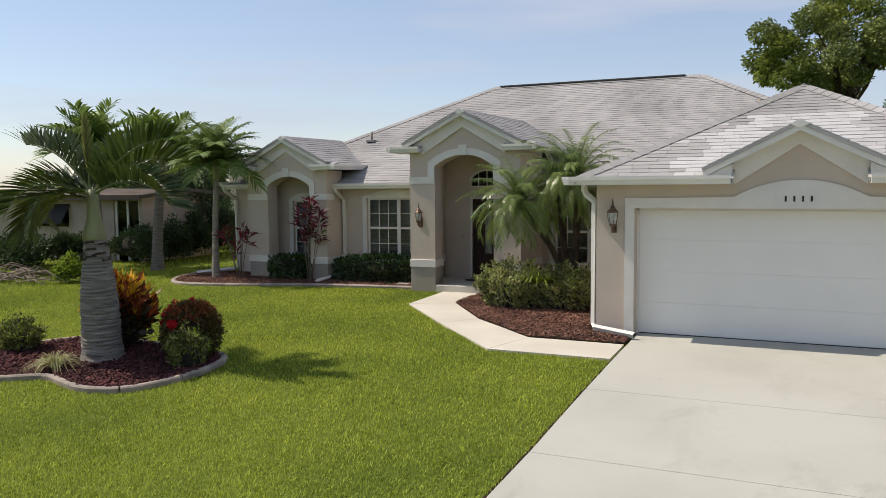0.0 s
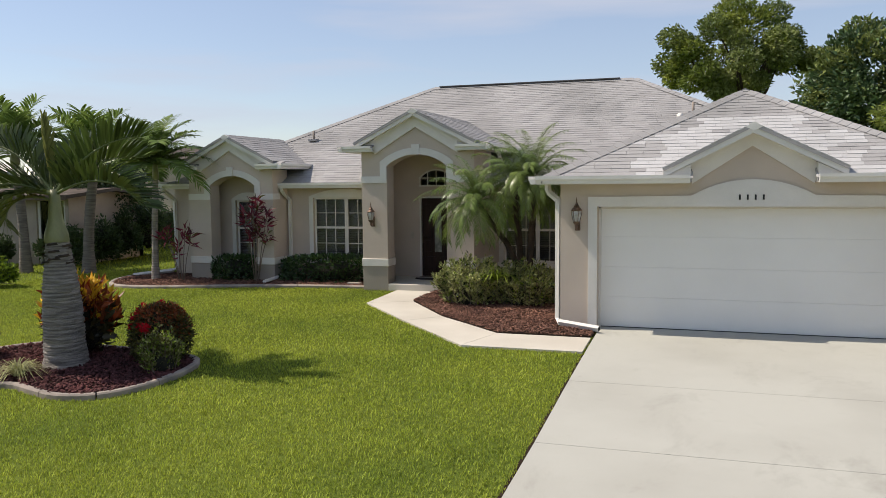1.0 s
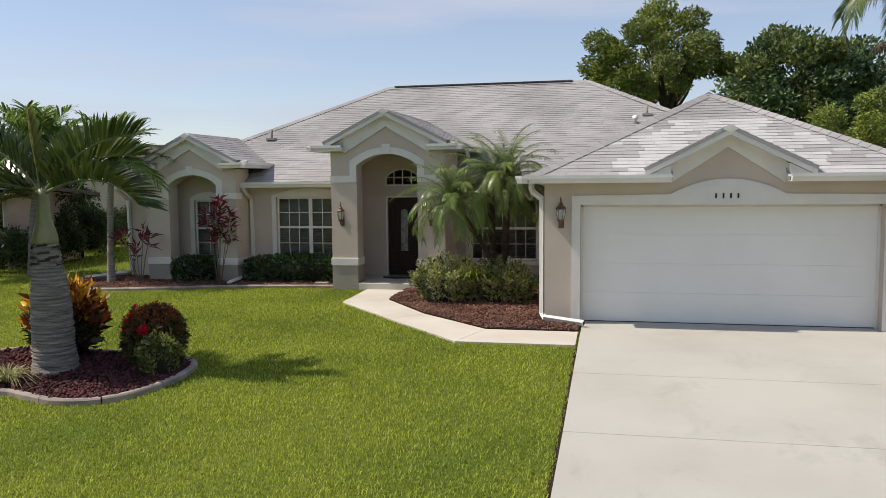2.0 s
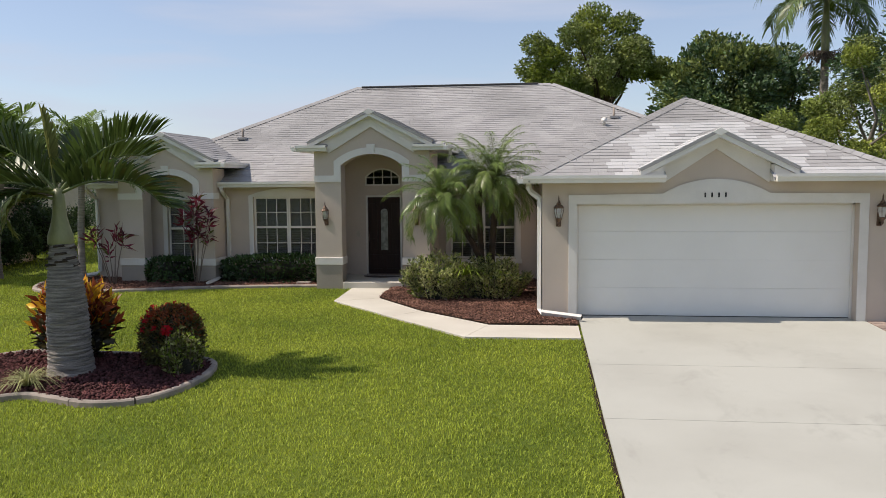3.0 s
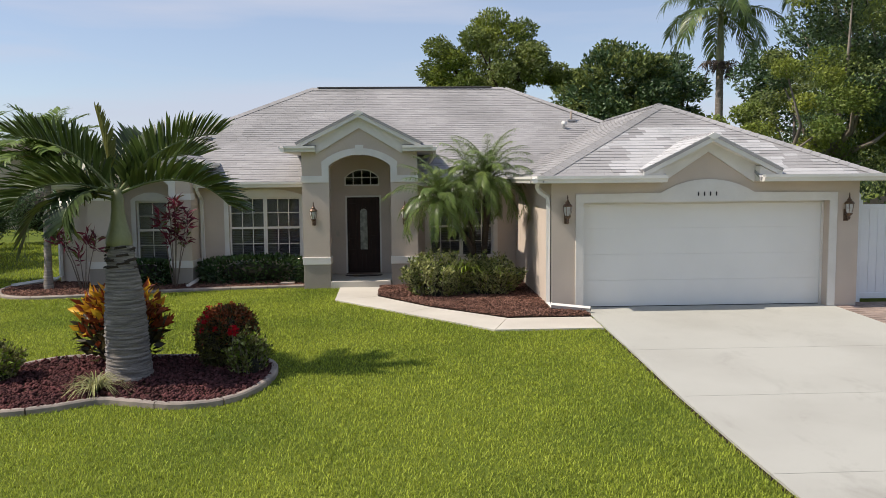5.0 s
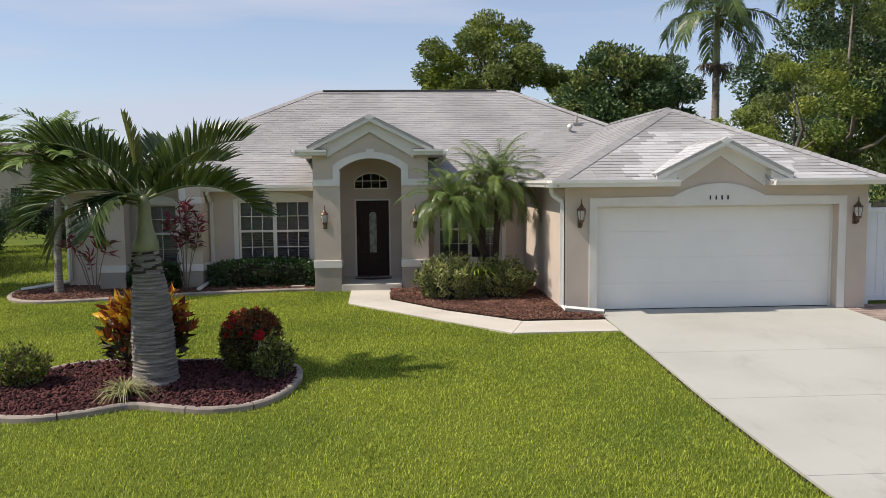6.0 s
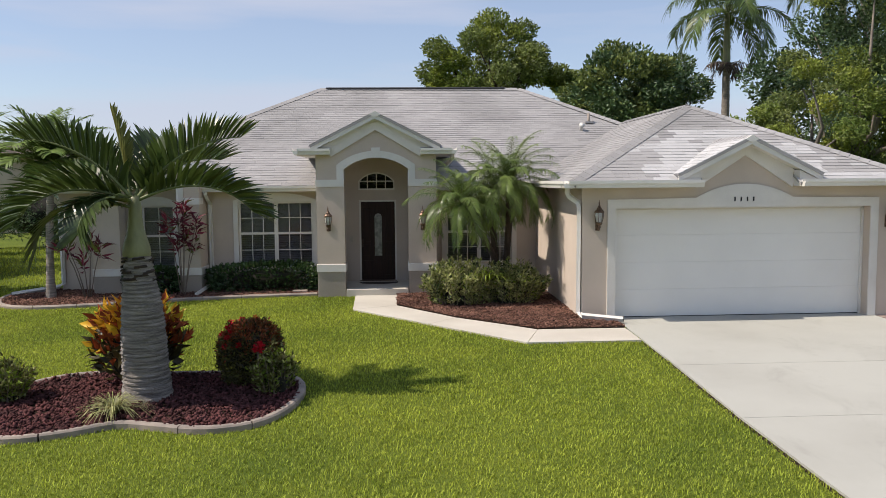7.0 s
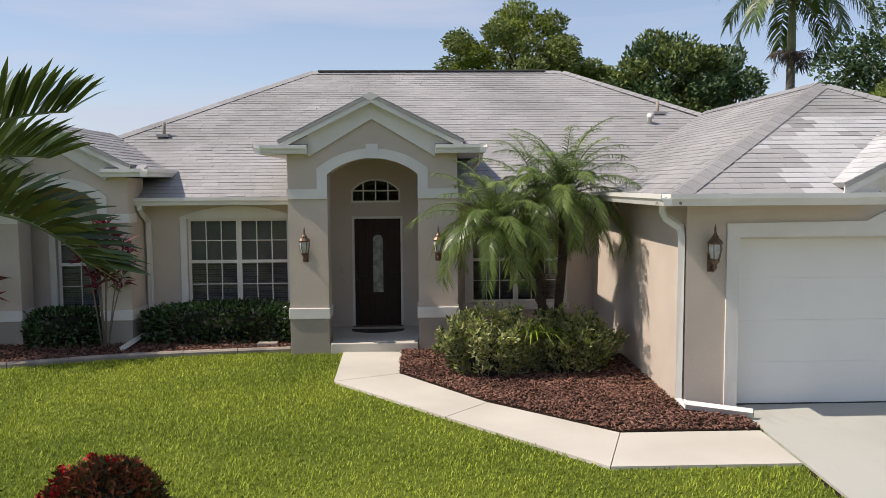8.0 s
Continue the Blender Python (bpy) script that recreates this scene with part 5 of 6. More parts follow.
cro = thing("croton", -10.75, 9.95, -0.2, "croton with yellow, orange and dark red leaves", "shrub")
cn = 760
cd = ball_dirs(cn)
cd[:, 2] = np.abs(cd[:, 2]) * 1.0
cb = np.array([-10.72, 10.05, 0.46]) + ball_dirs(cn) * np.array([0.66, 0.46, 0.60]) * rng.uniform(0.45, 1.0, (cn, 1))
hi_ = cb[:, 2] + rng.normal(0, 0.12, cn)
ci = np.where(hi_ - 0.25 * (cb[:, 0] + 10.8) > 0.50, 0, np.where(hi_ > 0.36, 1, 2))
ci = np.where((ci == 0) & (rng.random(cn) < 0.35), 1, ci)
cax = (cb - np.array([-10.7, 10.0, 0.2])) * [1, 1, 0.6] + rng.normal(0, 0.25, (cn, 3)) + [0, 0, 0.28]
leaf_mesh("leaves", cb, cax, rng.uniform(0.17, 0.28, cn), rng.uniform(0.075, 0.12, cn), [CROTON_Y, CROTON_R, CROTON_G], cro, ci, fold=0.2, curl=0.5)
# near-black lump painted as the shaded inside of the croton
lump("inner_growth", (-10.7, 10.05, 0.32), (0.44, 0.30, 0.44), DEPTH_SHADE, cro, 2)
pipe("stem", [(-10.72, 9.98, -0.22), (-10.7, 10.0, 0.1), (-10.66, 10.0, 0.6)], [0.02, 0.018, 0.01], STEM, cro)
pipe("stem", [(-10.85, 9.98, -0.22), (-10.95, 9.98, 0.1), (-11.0, 9.96, 0.5)], [0.018, 0.015, 0.01], STEM, cro)

def loose_shrub(name, x, y, r, h, stems, per, length, width, materials, weights, label, category="hedge"):
    """An open shrub: slender stems that fan out from the ground, each clothed in leaves toward its tip, so the outline is ragged."""
    root = thing(name, x, y, ground_z(y) + 0.03, label, category)
    z0 = ground_z(y) + 0.02
    a = rng.uniform(0, 2 * math.pi, stems)
    reach = np.sqrt(rng.random(stems))
    height = h * (1.0 - 0.42 * reach ** 2) * rng.uniform(0.72, 1.12, stems)
    tip = np.stack([x + np.cos(a) * reach * r[0], y + np.sin(a) * reach * r[1], z0 + height], 1)
    foot = np.stack([x + np.cos(a) * reach * r[0] * 0.6, y + np.sin(a) * reach * r[1] * 0.6, np.full(stems, z0)], 1)
    tv, tf = [], []
    for f0, t0 in zip(foot, tip):
        v, f = tube([Vector(f0), Vector(f0 * 0.45 + t0 * 0.55) + Vector((0, 0, 0.06)), Vector(t0)], [0.008, 0.006, 0.003], 4)
        tf += [[k + len(tv) for k in q] for q in f]
        tv += v
    tagged(raw("brushwood", tv, tf, STEM, root), kind="stuff")
    k = np.repeat(np.arange(stems), per)
    n = len(k)
    s_ = (1 - 0.92 * rng.random(n) ** 1.35)[:, None]
    out = ball_dirs(n)
    base = foot[k] * (1 - s_) + tip[k] * s_ + out * rng.uniform(0.0, 0.05, (n, 1)) + [0, 0, 0.02]
    axis = out * [1, 1, 0.5] + unit(tip[k] - foot[k]) * 0.75
    size = rng.uniform(0.7, 1.2, n)
    leaf_mesh("leaves", base, axis, size * length, size * width, materials, root, rng.choice(len(materials), size=n, p=weights), fold=0.2, curl=0.4)
    # dark lump low in the shrub, its colour standing for inner shade
    lump("inner_growth", (x, y, z0 + h * 0.22), [r[0] * 0.5, r[1] * 0.5, h * 0.34], DEPTH_SHADE, root, int(abs(x) * 7) % 19)
    return root


ixora = shrub("ixora", (-9.12, 10.0, 0.27), (0.43, 0.41, 0.48), 7000, 0.06, 0.03, [IXORA_G, IXORA_T, CROTON_G], [0.45, 0.15, 0.40], "clipped rounded shrub with bronze-red new shoots", boxy=2.7, top_only=1, jitter=0.8, inner=0.78)
loose_shrub("shrub", -8.68, 9.42, (0.36, 0.32), 0.62, 46, 46, 0.066, 0.034, [LEAF_OLIVE, LEAF_BRIGHT, IXORA_G], [0.26, 0.22, 0.52], "low olive-leaved flowering shrub at the bed edge", "shrub")
for k in range(13):
    d_ = ball_dirs(1)[0]
    d_[2], d_[0] = abs(d_[2]) * 0.8 + 0.15, d_[0] * 0.6 - 0.45
    d_ /= np.linalg.norm(d_)
    c_ = np.array([-9.15, 10.0, 0.30]) + d_ * np.array([0.44, 0.42, 0.46])
    leaf_mesh("bloom", c_ + ball_dirs(22) * 0.035, ball_dirs(22) + d_, 0.035, 0.028, [PETAL], ixora)
rose = thing("flower", -8.92, 9.45, 0.1, "single scarlet flower head on a shrub", "flower")
fb = np.array([-8.88, 9.32, 0.45]) + ball_dirs(60) * 0.055
leaf_mesh("petals", fb, ball_dirs(60) + [0, 0, 0.4], 0.05, 0.045, [PETAL], rose)
pipe("stem", [(-8.9, 9.4, 0.0), (-8.9, 9.36, 0.42)], 0.006, STEM, rose)
loose_shrub("shrub", -12.35, 9.35, (0.46, 0.38), 0.56, 52, 46, 0.072, 0.034, [LEAF_BRIGHT, LEAF_OLIVE, IXORA_G], [0.3, 0.25, 0.45], "low olive-green shrub in lava rock", "shrub")


def tuft(x, y, z, n, length, width, materials, label):
    root = thing("grass_tuft", x, y, z, label, "grass tuft")
    a = rng.uniform(0, 2 * math.pi, n)
    e = rng.uniform(0.75, 1.45, n)
    L = rng.uniform(0.6, 1.1, n) * length
    out = np.stack([np.cos(a), np.sin(a), np.zeros(n)], 1)
    side = np.stack([-np.sin(a), np.cos(a), np.zeros(n)], 1) * width / 2
    b = np.array([x, y, z]) + out * rng.uniform(0, 0.06, (n, 1))
    pts = []
    for s in (0, 0.35, 0.7, 1.0):
        h = (L * np.sin(e) * s - L * 0.75 * s ** 2.4)[:, None] * np.array([0, 0, 1.0])
        c = b + out * (L * np.cos(e) * s + 0.25 * L * s ** 2)[:, None] + h
        w = side * (1 - 0.85 * s ** 2)
        pts += [c - w, c + w]
    verts = np.stack(pts, 1).reshape(-1, 3)
    k = (np.arange(n) * 8)[:, None]
    tri = np.stack([k + t for t in ([0, 1, 3], [0, 3, 2], [2, 3, 5], [2, 5, 4], [4, 5, 7], [4, 7, 6])], 1).reshape(-1, 3)
    fast_mesh("foliage", verts, tri, materials, root, np.repeat(rng.integers(0, len(materials), n), 6))
    return root


tuft(-10.62, 8.62, -0.22, 170, 0.60, 0.015, [BLADE_PALE, LEAF_OLIVE], "cream-striped spiky grass tuft in lava rock")


# ---- left bed plants ----
def small_palm(name, x, y, z0, h, r, lean, n, length, leaf, material, label, group="", crown_e=(0.2, 1.3), pairs=34, lw=0.035, droop=1.2, vee=0.35, sag=0.5, bark=PALMBARK, shaft=True):
    root = thing(name, x, y, z0, label, "palm", group)
    pts = [(x + lean * s * s, y, z0 - 0.05 + (h + 0.05) * s) for s in np.linspace(0, 1, 6)]
    trunk_rings("trunk", pts, [r * 1.5, r * 1.1, r, r, r * 0.95, r * 0.85], bark, root, 14, 0.09, r * 0.05)
    tx, tz = x + lean, z0 + h
    if shaft:
        bm = bmesh.new()
        lathe(bm, [(r * 0.9, tz - 0.05), (r * 1.05, tz + 0.05), (r * 0.8, tz + 0.3), (r * 0.4, tz + 0.5)], tx, y, 10)
        part("crownshaft", bm, SHAFT, root, smooth=True)
    for i in range(n):
        az = i * 2.39996 + rng.uniform(-0.2, 0.2)
        el = crown_e[0] + (crown_e[1] - crown_e[0]) * (i + 0.5) / n
        frond(root, (tx, y, tz + (0.35 if shaft else 0.05)), az, el, length * rng.uniform(0.85, 1.1), droop * rng.uniform(0.8, 1.15), pairs, leaf, lw, vee, material, sag, rachis=0.014)
    return root


small_palm("palm", -15.25, 17.8, 0.0, 2.8, 0.085, 0.12, 34, 1.5, 0.52, FROND_MID, "slim grey-trunked feather palm in the mulched bed", crown_e=(0.05, 1.5), pairs=36, lw=0.042, sag=0.4, droop=1.1, bark=PALMBARK_PALE)


def ti_plant(x, y, z, canes, label):
    """Bare canes that each carry a rosette of burgundy strap leaves."""
    root = thing("ti_plant", x, y, z, label, "plant")
    for dx, dy, h, n in canes:
        tip = (x + dx, y + dy, z + h)
        pipe("cane", [(x + dx * 0.15, y + dy * 0.15, z - 0.03), (x + dx * 0.5, y + dy * 0.5, z + h * 0.5), tip], [0.014, 0.012, 0.01], STEM, root)
        a = rng.uniform(0, 2 * math.pi, n)
        e = rng.uniform(-0.25, 1.35, n)
        ax = np.stack([np.cos(a) * np.cos(e), np.sin(a) * np.cos(e), np.sin(e)], 1)
        b = np.array(tip) + np.stack([np.zeros(n), np.zeros(n), rng.uniform(-0.28, 0.06, n)], 1) + ax * 0.02
        leaf_mesh("leaves", b, ax, rng.uniform(0.22, 0.36, n), rng.uniform(0.045, 0.07, n), [TI_RED, IXORA_G], root, (rng.random(n) < 0.18).astype(int), fold=0.25, curl=0.7)
    return root


ti_plant(-12.2, 17.98, 0.02, [(0.1, 0, 2.12, 26), (-0.32, 0.05, 1.75, 20), (0.36, 0, 1.72, 26), (0.12, -0.05, 1.45, 24), (-0.1, 0.05, 1.25, 20), (0.3, 0.1, 1.2, 18), (-0.05, 0, 1.85, 20)], "tall burgundy ti plant with bare grey canes")
ti_plant(-14.35, 17.75, 0.02, [(-0.42, 0, 1.15, 16), (0.1, 0.05, 1.3, 18), (0.32, 0, 1.2, 16), (-0.1, 0, 0.9, 14), (-0.65, 0.1, 1.35, 14)], "thin burgundy ti plant with bare canes")
shrub("hedge", (-13.0, 18.35, 0.30), (0.62, 0.42, 0.36), 2000, 0.095, 0.05, [LEAF_DARK], [1.0], "dark glossy rounded hedge under the arched window", "hedge", boxy=3.5)
shrub("hedge", (-10.28, 18.55, 0.30), (1.32, 0.42, 0.37), 4400, 0.095, 0.05, [LEAF_DARK], [1.0], "dark glossy clipped hedge under the front window", "hedge", boxy=4.5)
box("paving_stone", -9.55, -9.2, 17.95, 18.15, 0.0, 0.06, KERB, None, bevel=0.012)
tagged(bpy.data.objects["paving_stone"], "small grey paving stone lying in the mulch", "stone")

# ---- right bed plants ----
loose_shrub("hedge", -5.60, 15.8, (0.86, 0.60), 0.98, 125, 70, 0.088, 0.034, [LEAF_OLIVE, LEAF_BRIGHT, LEAF_SHRUB], [0.74, 0.10, 0.16], "loose olive-green variegated hedge shrub")
loose_shrub("hedge", -4.46, 15.95, (0.86, 0.60), 0.90, 125, 70, 0.088, 0.034, [LEAF_OLIVE, LEAF_BRIGHT, LEAF_SHRUB], [0.74, 0.08, 0.18], "loose olive-green variegated hedge shrub")
tuft(-5.02, 15.6, 0.55, 38, 0.66, 0.034, [LEAF_BRIGHT], "lime-green strap-leaved plant amid the hedge")

pygmy = thing("pygmy_palm", -4.6, 16.4, 0.0, "pygmy date palm with three fibrous trunks and feathery crowns", "palm")
for pts, n, L, seedaz in (([(-4.55, 16.35, -0.05), (-4.62, 16.3, 0.6), (-4.95, 16.2, 1.3), (-5.35, 16.05, 1.85), (-5.55, 16.0, 2.15)], 36, 1.34, 0.3),
                          ([(-4.5, 16.5, -0.05), (-4.48, 16.5, 0.9), (-4.42, 16.45, 1.8), (-4.40, 16.4, 2.62)], 42, 1.44, 1.4),
                          ([(-4.62, 16.6, -0.05), (-4.72, 16.65, 0.8), (-4.78, 16.6, 1.7), (-4.80, 16.55, 2.55)], 22, 1.36, 2.2)):
    trunk_rings("trunk", pts, np.interp(np.linspace(0, 1, len(pts)), [0, 0.6, 0.85, 1], [0.075, 0.07, 0.10, 0.09]), DARKBARK, pygmy, 12, 0.05, 0.012, "dark fibrous trunk")
    for i in range(n):
        az = seedaz + i * 2.39996
        u = (i + 0.5) / n
        frond(pygmy, pts[-1], az, -0.25 + 1.75 * u, L * rng.uniform(0.8, 1.08), (1.80 - 0.60 * u) * rng.uniform(0.85, 1.15), 74, 0.25, 0.0095, 0.3, FROND_FINE, 0.75, rachis=0.008, taper=0.8, start=0.14, wild=0.15, sweep=0.7)
    for i in range(3):
        frond(pygmy, (pts[-1][0], pts[-1][1], pts[-1][2] - 0.08), seedaz + 4.2 + i * 0.9, -0.35, 1.15, 1.1, 56, 0.20, 0.009, 0.1, FROND_FINE, 0.9, rachis=0.007, taper=0.8, start=0.1, wild=0.18, sweep=0.8)


# ---- wall lanterns and small fittings ----
def lantern(x, y, z, label="aged bronze carriage wall lantern with pale seeded glass"):
    """A carriage lantern on a wall that faces -y; z is the middle of its glass."""
    root = thing("wall_lantern", x, y, z - 0.2, label, "wall lamp", "wall lanterns")
    box("back_plate", x - 0.05, x + 0.05, y - 0.02, y + 0.004, z - 0.27, z - 0.02, BRONZE, root, bevel=0.012)
    yc = y - 0.13
    pipe("arm", [(x, y - 0.01, z - 0.2), (x, y - 0.07, z - 0.26), (x, yc, z - 0.22), (x, yc, z - 0.15)], 0.013, BRONZE, root)
    bm = bmesh.new()
    lathe(bm, [(0.012, z - 0.24), (0.03, z - 0.2), (0.022, z - 0.17), (0.06, z - 0.13), (0.068, z - 0.11), (0.05, z - 0.10)], x, yc, 10)
    part("cup", bm, BRONZE, root, smooth=False)
    bm = bmesh.new()
    lathe(bm, [(0.055, z - 0.10), (0.085, z + 0.02), (0.08, z + 0.09)], x, yc, 6)
    g = part("glass", bm, CLEAR, root, "pale seeded glass")
    g.visible_shadow = False
    for k in range(6):
        a = 2 * math.pi * k / 6
        pipe("rib", [(x + 0.057 * math.cos(a), yc + 0.057 * math.sin(a), z - 0.10), (x + 0.087 * math.cos(a), yc + 0.087 * math.sin(a), z + 0.02), (x + 0.082 * math.cos(a), yc + 0.082 * math.sin(a), z + 0.09)], 0.006, BRONZE, root, sides=5)
    bm = bmesh.new()
    lathe(bm, [(0.095, z + 0.085), (0.10, z + 0.10), (0.07, z + 0.14), (0.045, z + 0.155), (0.05, z + 0.17), (0.025, z + 0.20), (0.012, z + 0.25), (0.016, z + 0.265), (0.003, z + 0.33)], x, yc, 10)
    part("cap", bm, BRONZE, root, "bronze cap with a finial")
    pipe("candle", [(x, yc, z - 0.10), (x, yc, z + 0.02)], 0.014, WHITE, root)
    return root


lamp = lantern(-3.05, GY, 1.98)
lantern(2.80, GY, 1.98)
lantern(-8.60, PY, 1.80)
lantern(-6.36, PY, 1.80)
box("light_switch", -8.21, -8.12, FY - 0.012, FY + 0.002, 1.14, 1.30, OUTLET, None, bevel=0.004)
tagged(bpy.data.objects["light_switch"], "ivory doorbell plate on tan stucco beside the door", "doorbell")
bm = bmesh.new()
add_prism(bm, [(-7.95, 18.72)] + [(-7.46 + 0.49 * math.cos(a), 18.72 - 0.30 * math.sin(a)) for a in np.linspace(math.pi, 0, 16)][1:-1] + [(-6.97, 18.72), (-6.97, 18.78), (-7.95, 18.78)], 0.125, 0.14, "z")
bm.normal_update()
bmesh.ops.triangulate(bm, faces=[f for f in bm.faces if len(f.verts) > 4])
tagged(part("door_mat", bm, MAT), "dark woven half-round door mat on the porch step", "door mat")

# ---- fence, pavers ----
fence = thing("fence", 3.4, 14.3, -0.1, "white vinyl privacy fence beside the garage", "fence")
for xp in (3.36, 5.3, 7.2):
    box("post", xp - 0.065, xp + 0.065, 14.24, 14.37, -0.15, 2.08, VINYL, fence, bevel=0.008)
    bm = bmesh.new()
    lathe(bm, [(0.085, 2.08), (0.085, 2.12), (0.03, 2.14), (0.045, 2.18), (0.055, 2.21), (0.03, 2.26), (0.004, 2.30)], xp, 14.305, 12)
    part("post_cap", bm, VINYL, fence)
for a, b in ((3.43, 5.23), (5.37, 7.13)):
    box("rail", a, b, 14.27, 14.34, 1.93, 2.03, VINYL, fence, bevel=0.006)
    box("rail", a, b, 14.27, 14.34, 0.0, 0.12, VINYL, fence, bevel=0.006)
    for k in range(10):
        w = (b - a) / 10
        box("board", a + k * w + 0.003, a + (k + 1) * w - 0.003, 14.295, 14.315, 0.12, 1.93, VINYL, fence, bevel=0.003)

# ---- neighbour's house ----
OLDROOF = mat("brown grey old shingle", (0.12, 0.10, 0.088), (0.08, 0.068, 0.06), 1.5, 0.95, 0.5, 60, spec=0.05)
NB_STUCCO = mat("weathered tan stucco", (0.46, 0.385, 0.31), (0.38, 0.315, 0.25), 1.3, 0.9, 0.5, 28, fine=0.08, spec=0.2, dist=0.02)
nb = thing("neighbour_house", -26, 21, 0, "low tan neighbouring house with a brown-grey shingle roof", "house")
wx0, wx1, wy0, wy1 = -36.0, -20.75, 20.6, 24.2
bm = bmesh.new()
for a, b, z0, z1 in ((wx0, -26.2, -0.2, 2.35), (-26.2, -24.3, -0.2, 1.15), (-26.2, -24.3, 1.95, 2.35), (-24.3, -22.1, -0.2, 2.35), (-22.1, -20.9, 2.1, 2.35), (-20.9, wx1, -0.2, 2.35)):
    add_box(bm, a, b, wy0, wy0 + 0.2, z0, z1)
part("wall", bm, NB_STUCCO, nb)
prism("wall", [(wy0 + 0.2, -0.2), (wy1, -0.2), (wy1, 2.35), ((wy0 + wy1) / 2, 2.38), (wy0 + 0.2, 2.3)], wx1 - 0.2, wx1, NB_STUCCO, nb, axis="x")
box("wall", wx0, wx1, wy1 - 0.2, wy1, -0.2, 2.35, NB_STUCCO, nb, bevel=0)
box("wall", wx0, wx0 + 0.2, wy0 + 0.2, wy1 - 0.2, -0.2, 2.35, NB_STUCCO, nb, bevel=0)
# near-black wall: the unlit room behind the openings is painted dark
box("inner_wall", wx0 + 0.3, wx1 - 0.3, wy0 + 2.0, wy0 + 2.1, -0.2, 2.35, DEPTH_SHADE, nb, bevel=0)
for side in (-1, 1):
    ym = (wy0 + wy1) / 2
    ye = wy0 - 0.5 if side < 0 else wy1 + 0.5
    o = [(ye, 2.30), (ym, 2.52), (ym, 2.40), (ye, 2.18)]
    prism("roof", o, wx0 - 0.4, wx1 + 0.4, OLDROOF, nb, "brown-grey shingle roof", axis="x")
box("fascia", wx0 - 0.4, wx1 + 0.4, wy0 - 0.53, wy0 - 0.5, 2.14, 2.30, OLDROOF, nb, bevel=0)
nw = part("window", bmesh.new(), RUBBER, nb, "dark window under a tilted shutter")
box("pane", -26.2, -24.3, wy0 + 0.08, wy0 + 0.09, 1.15, 1.95, GLASS, nw, bevel=0)
prism("shutter", [(wy0 - 0.02, 1.98), (wy0 - 0.45, 1.30), (wy0 - 0.43, 1.27), (wy0 + 0.0, 1.94)], -26.3, -24.2, RUBBER, nw, "dark tilted awning shutter", axis="x")
sd = part("sliding_door", bmesh.new(), RUBBER, nb, "dark glazed sliding door")
for xa, xb in ((-22.1, -22.0), (-21.55, -21.47), (-21.0, -20.9)):
    box("frame", xa, xb, wy0 + 0.06, wy0 + 0.12, 0, 2.1, WHITE, sd)
box("pane", -22.0, -21.0, wy0 + 0.08, wy0 + 0.09, 0, 2.1, GLASS, sd, bevel=0)

far_house = thing("far_house", -31, 46, 0, "pinkish stucco house far beyond the side lawn", "house")
bm = bmesh.new()
for a, b, z0, z1 in ((-37.0, -29.0, -0.2, 4.4), (-29.0, -28.3, -0.2, 1.3), (-29.0, -28.3, 2.5, 4.4), (-28.3, -26.6, -0.2, 4.4)):
    add_box(bm, a, b, 45.0, 45.2, z0, z1)
part("wall", bm, NB_STUCCO, far_house)
box("wall", -26.8, -26.6, 45.2, 54.0, -0.2, 4.4, STUCCO, far_house, bevel=0)
box("wall", -37.0, -26.6, 54.0, 54.2, -0.2, 4.4, STUCCO, far_house, bevel=0)
box("window", -29.0, -28.3, 45.08, 45.1, 1.3, 2.5, RUBBER, far_house, "small dark window", 0)
prism("roof", [(44.5, 4.3), (49.6, 5.3), (54.7, 4.3), (54.7, 4.2), (49.6, 5.1), (44.5, 4.2)], -37.5, -26.1, OLDROOF, far_house, axis="x")

# ---- planting between the houses ----
small_palm("palm", -18.5, 18.9, 0.0, 3.0, 0.15, 0.35, 24, 1.6, 0.74, FROND_MID, "thick-trunked palm on the side lawn", crown_e=(0.1, 1.45), pairs=30, lw=0.06, droop=0.8, vee=0.5, sag=0.3)
small_palm("palm", -20.6, 18.6, 0.0, 3.3, 0.14, -0.2, 24, 1.6, 0.74, FROND_MID, "tall palm beside the neighbouring house", crown_e=(0.1, 1.45), pairs=30, lw=0.06, droop=0.8, vee=0.5, sag=0.3)
small_palm("palm", -22.9, 24.5, 0.0, 3.6, 0.14, 0.2, 15, 1.9, 0.65, FROND_FINE, "palm beyond the side lawn", crown_e=(0.1, 1.4), pairs=28, lw=0.05, droop=1.2)
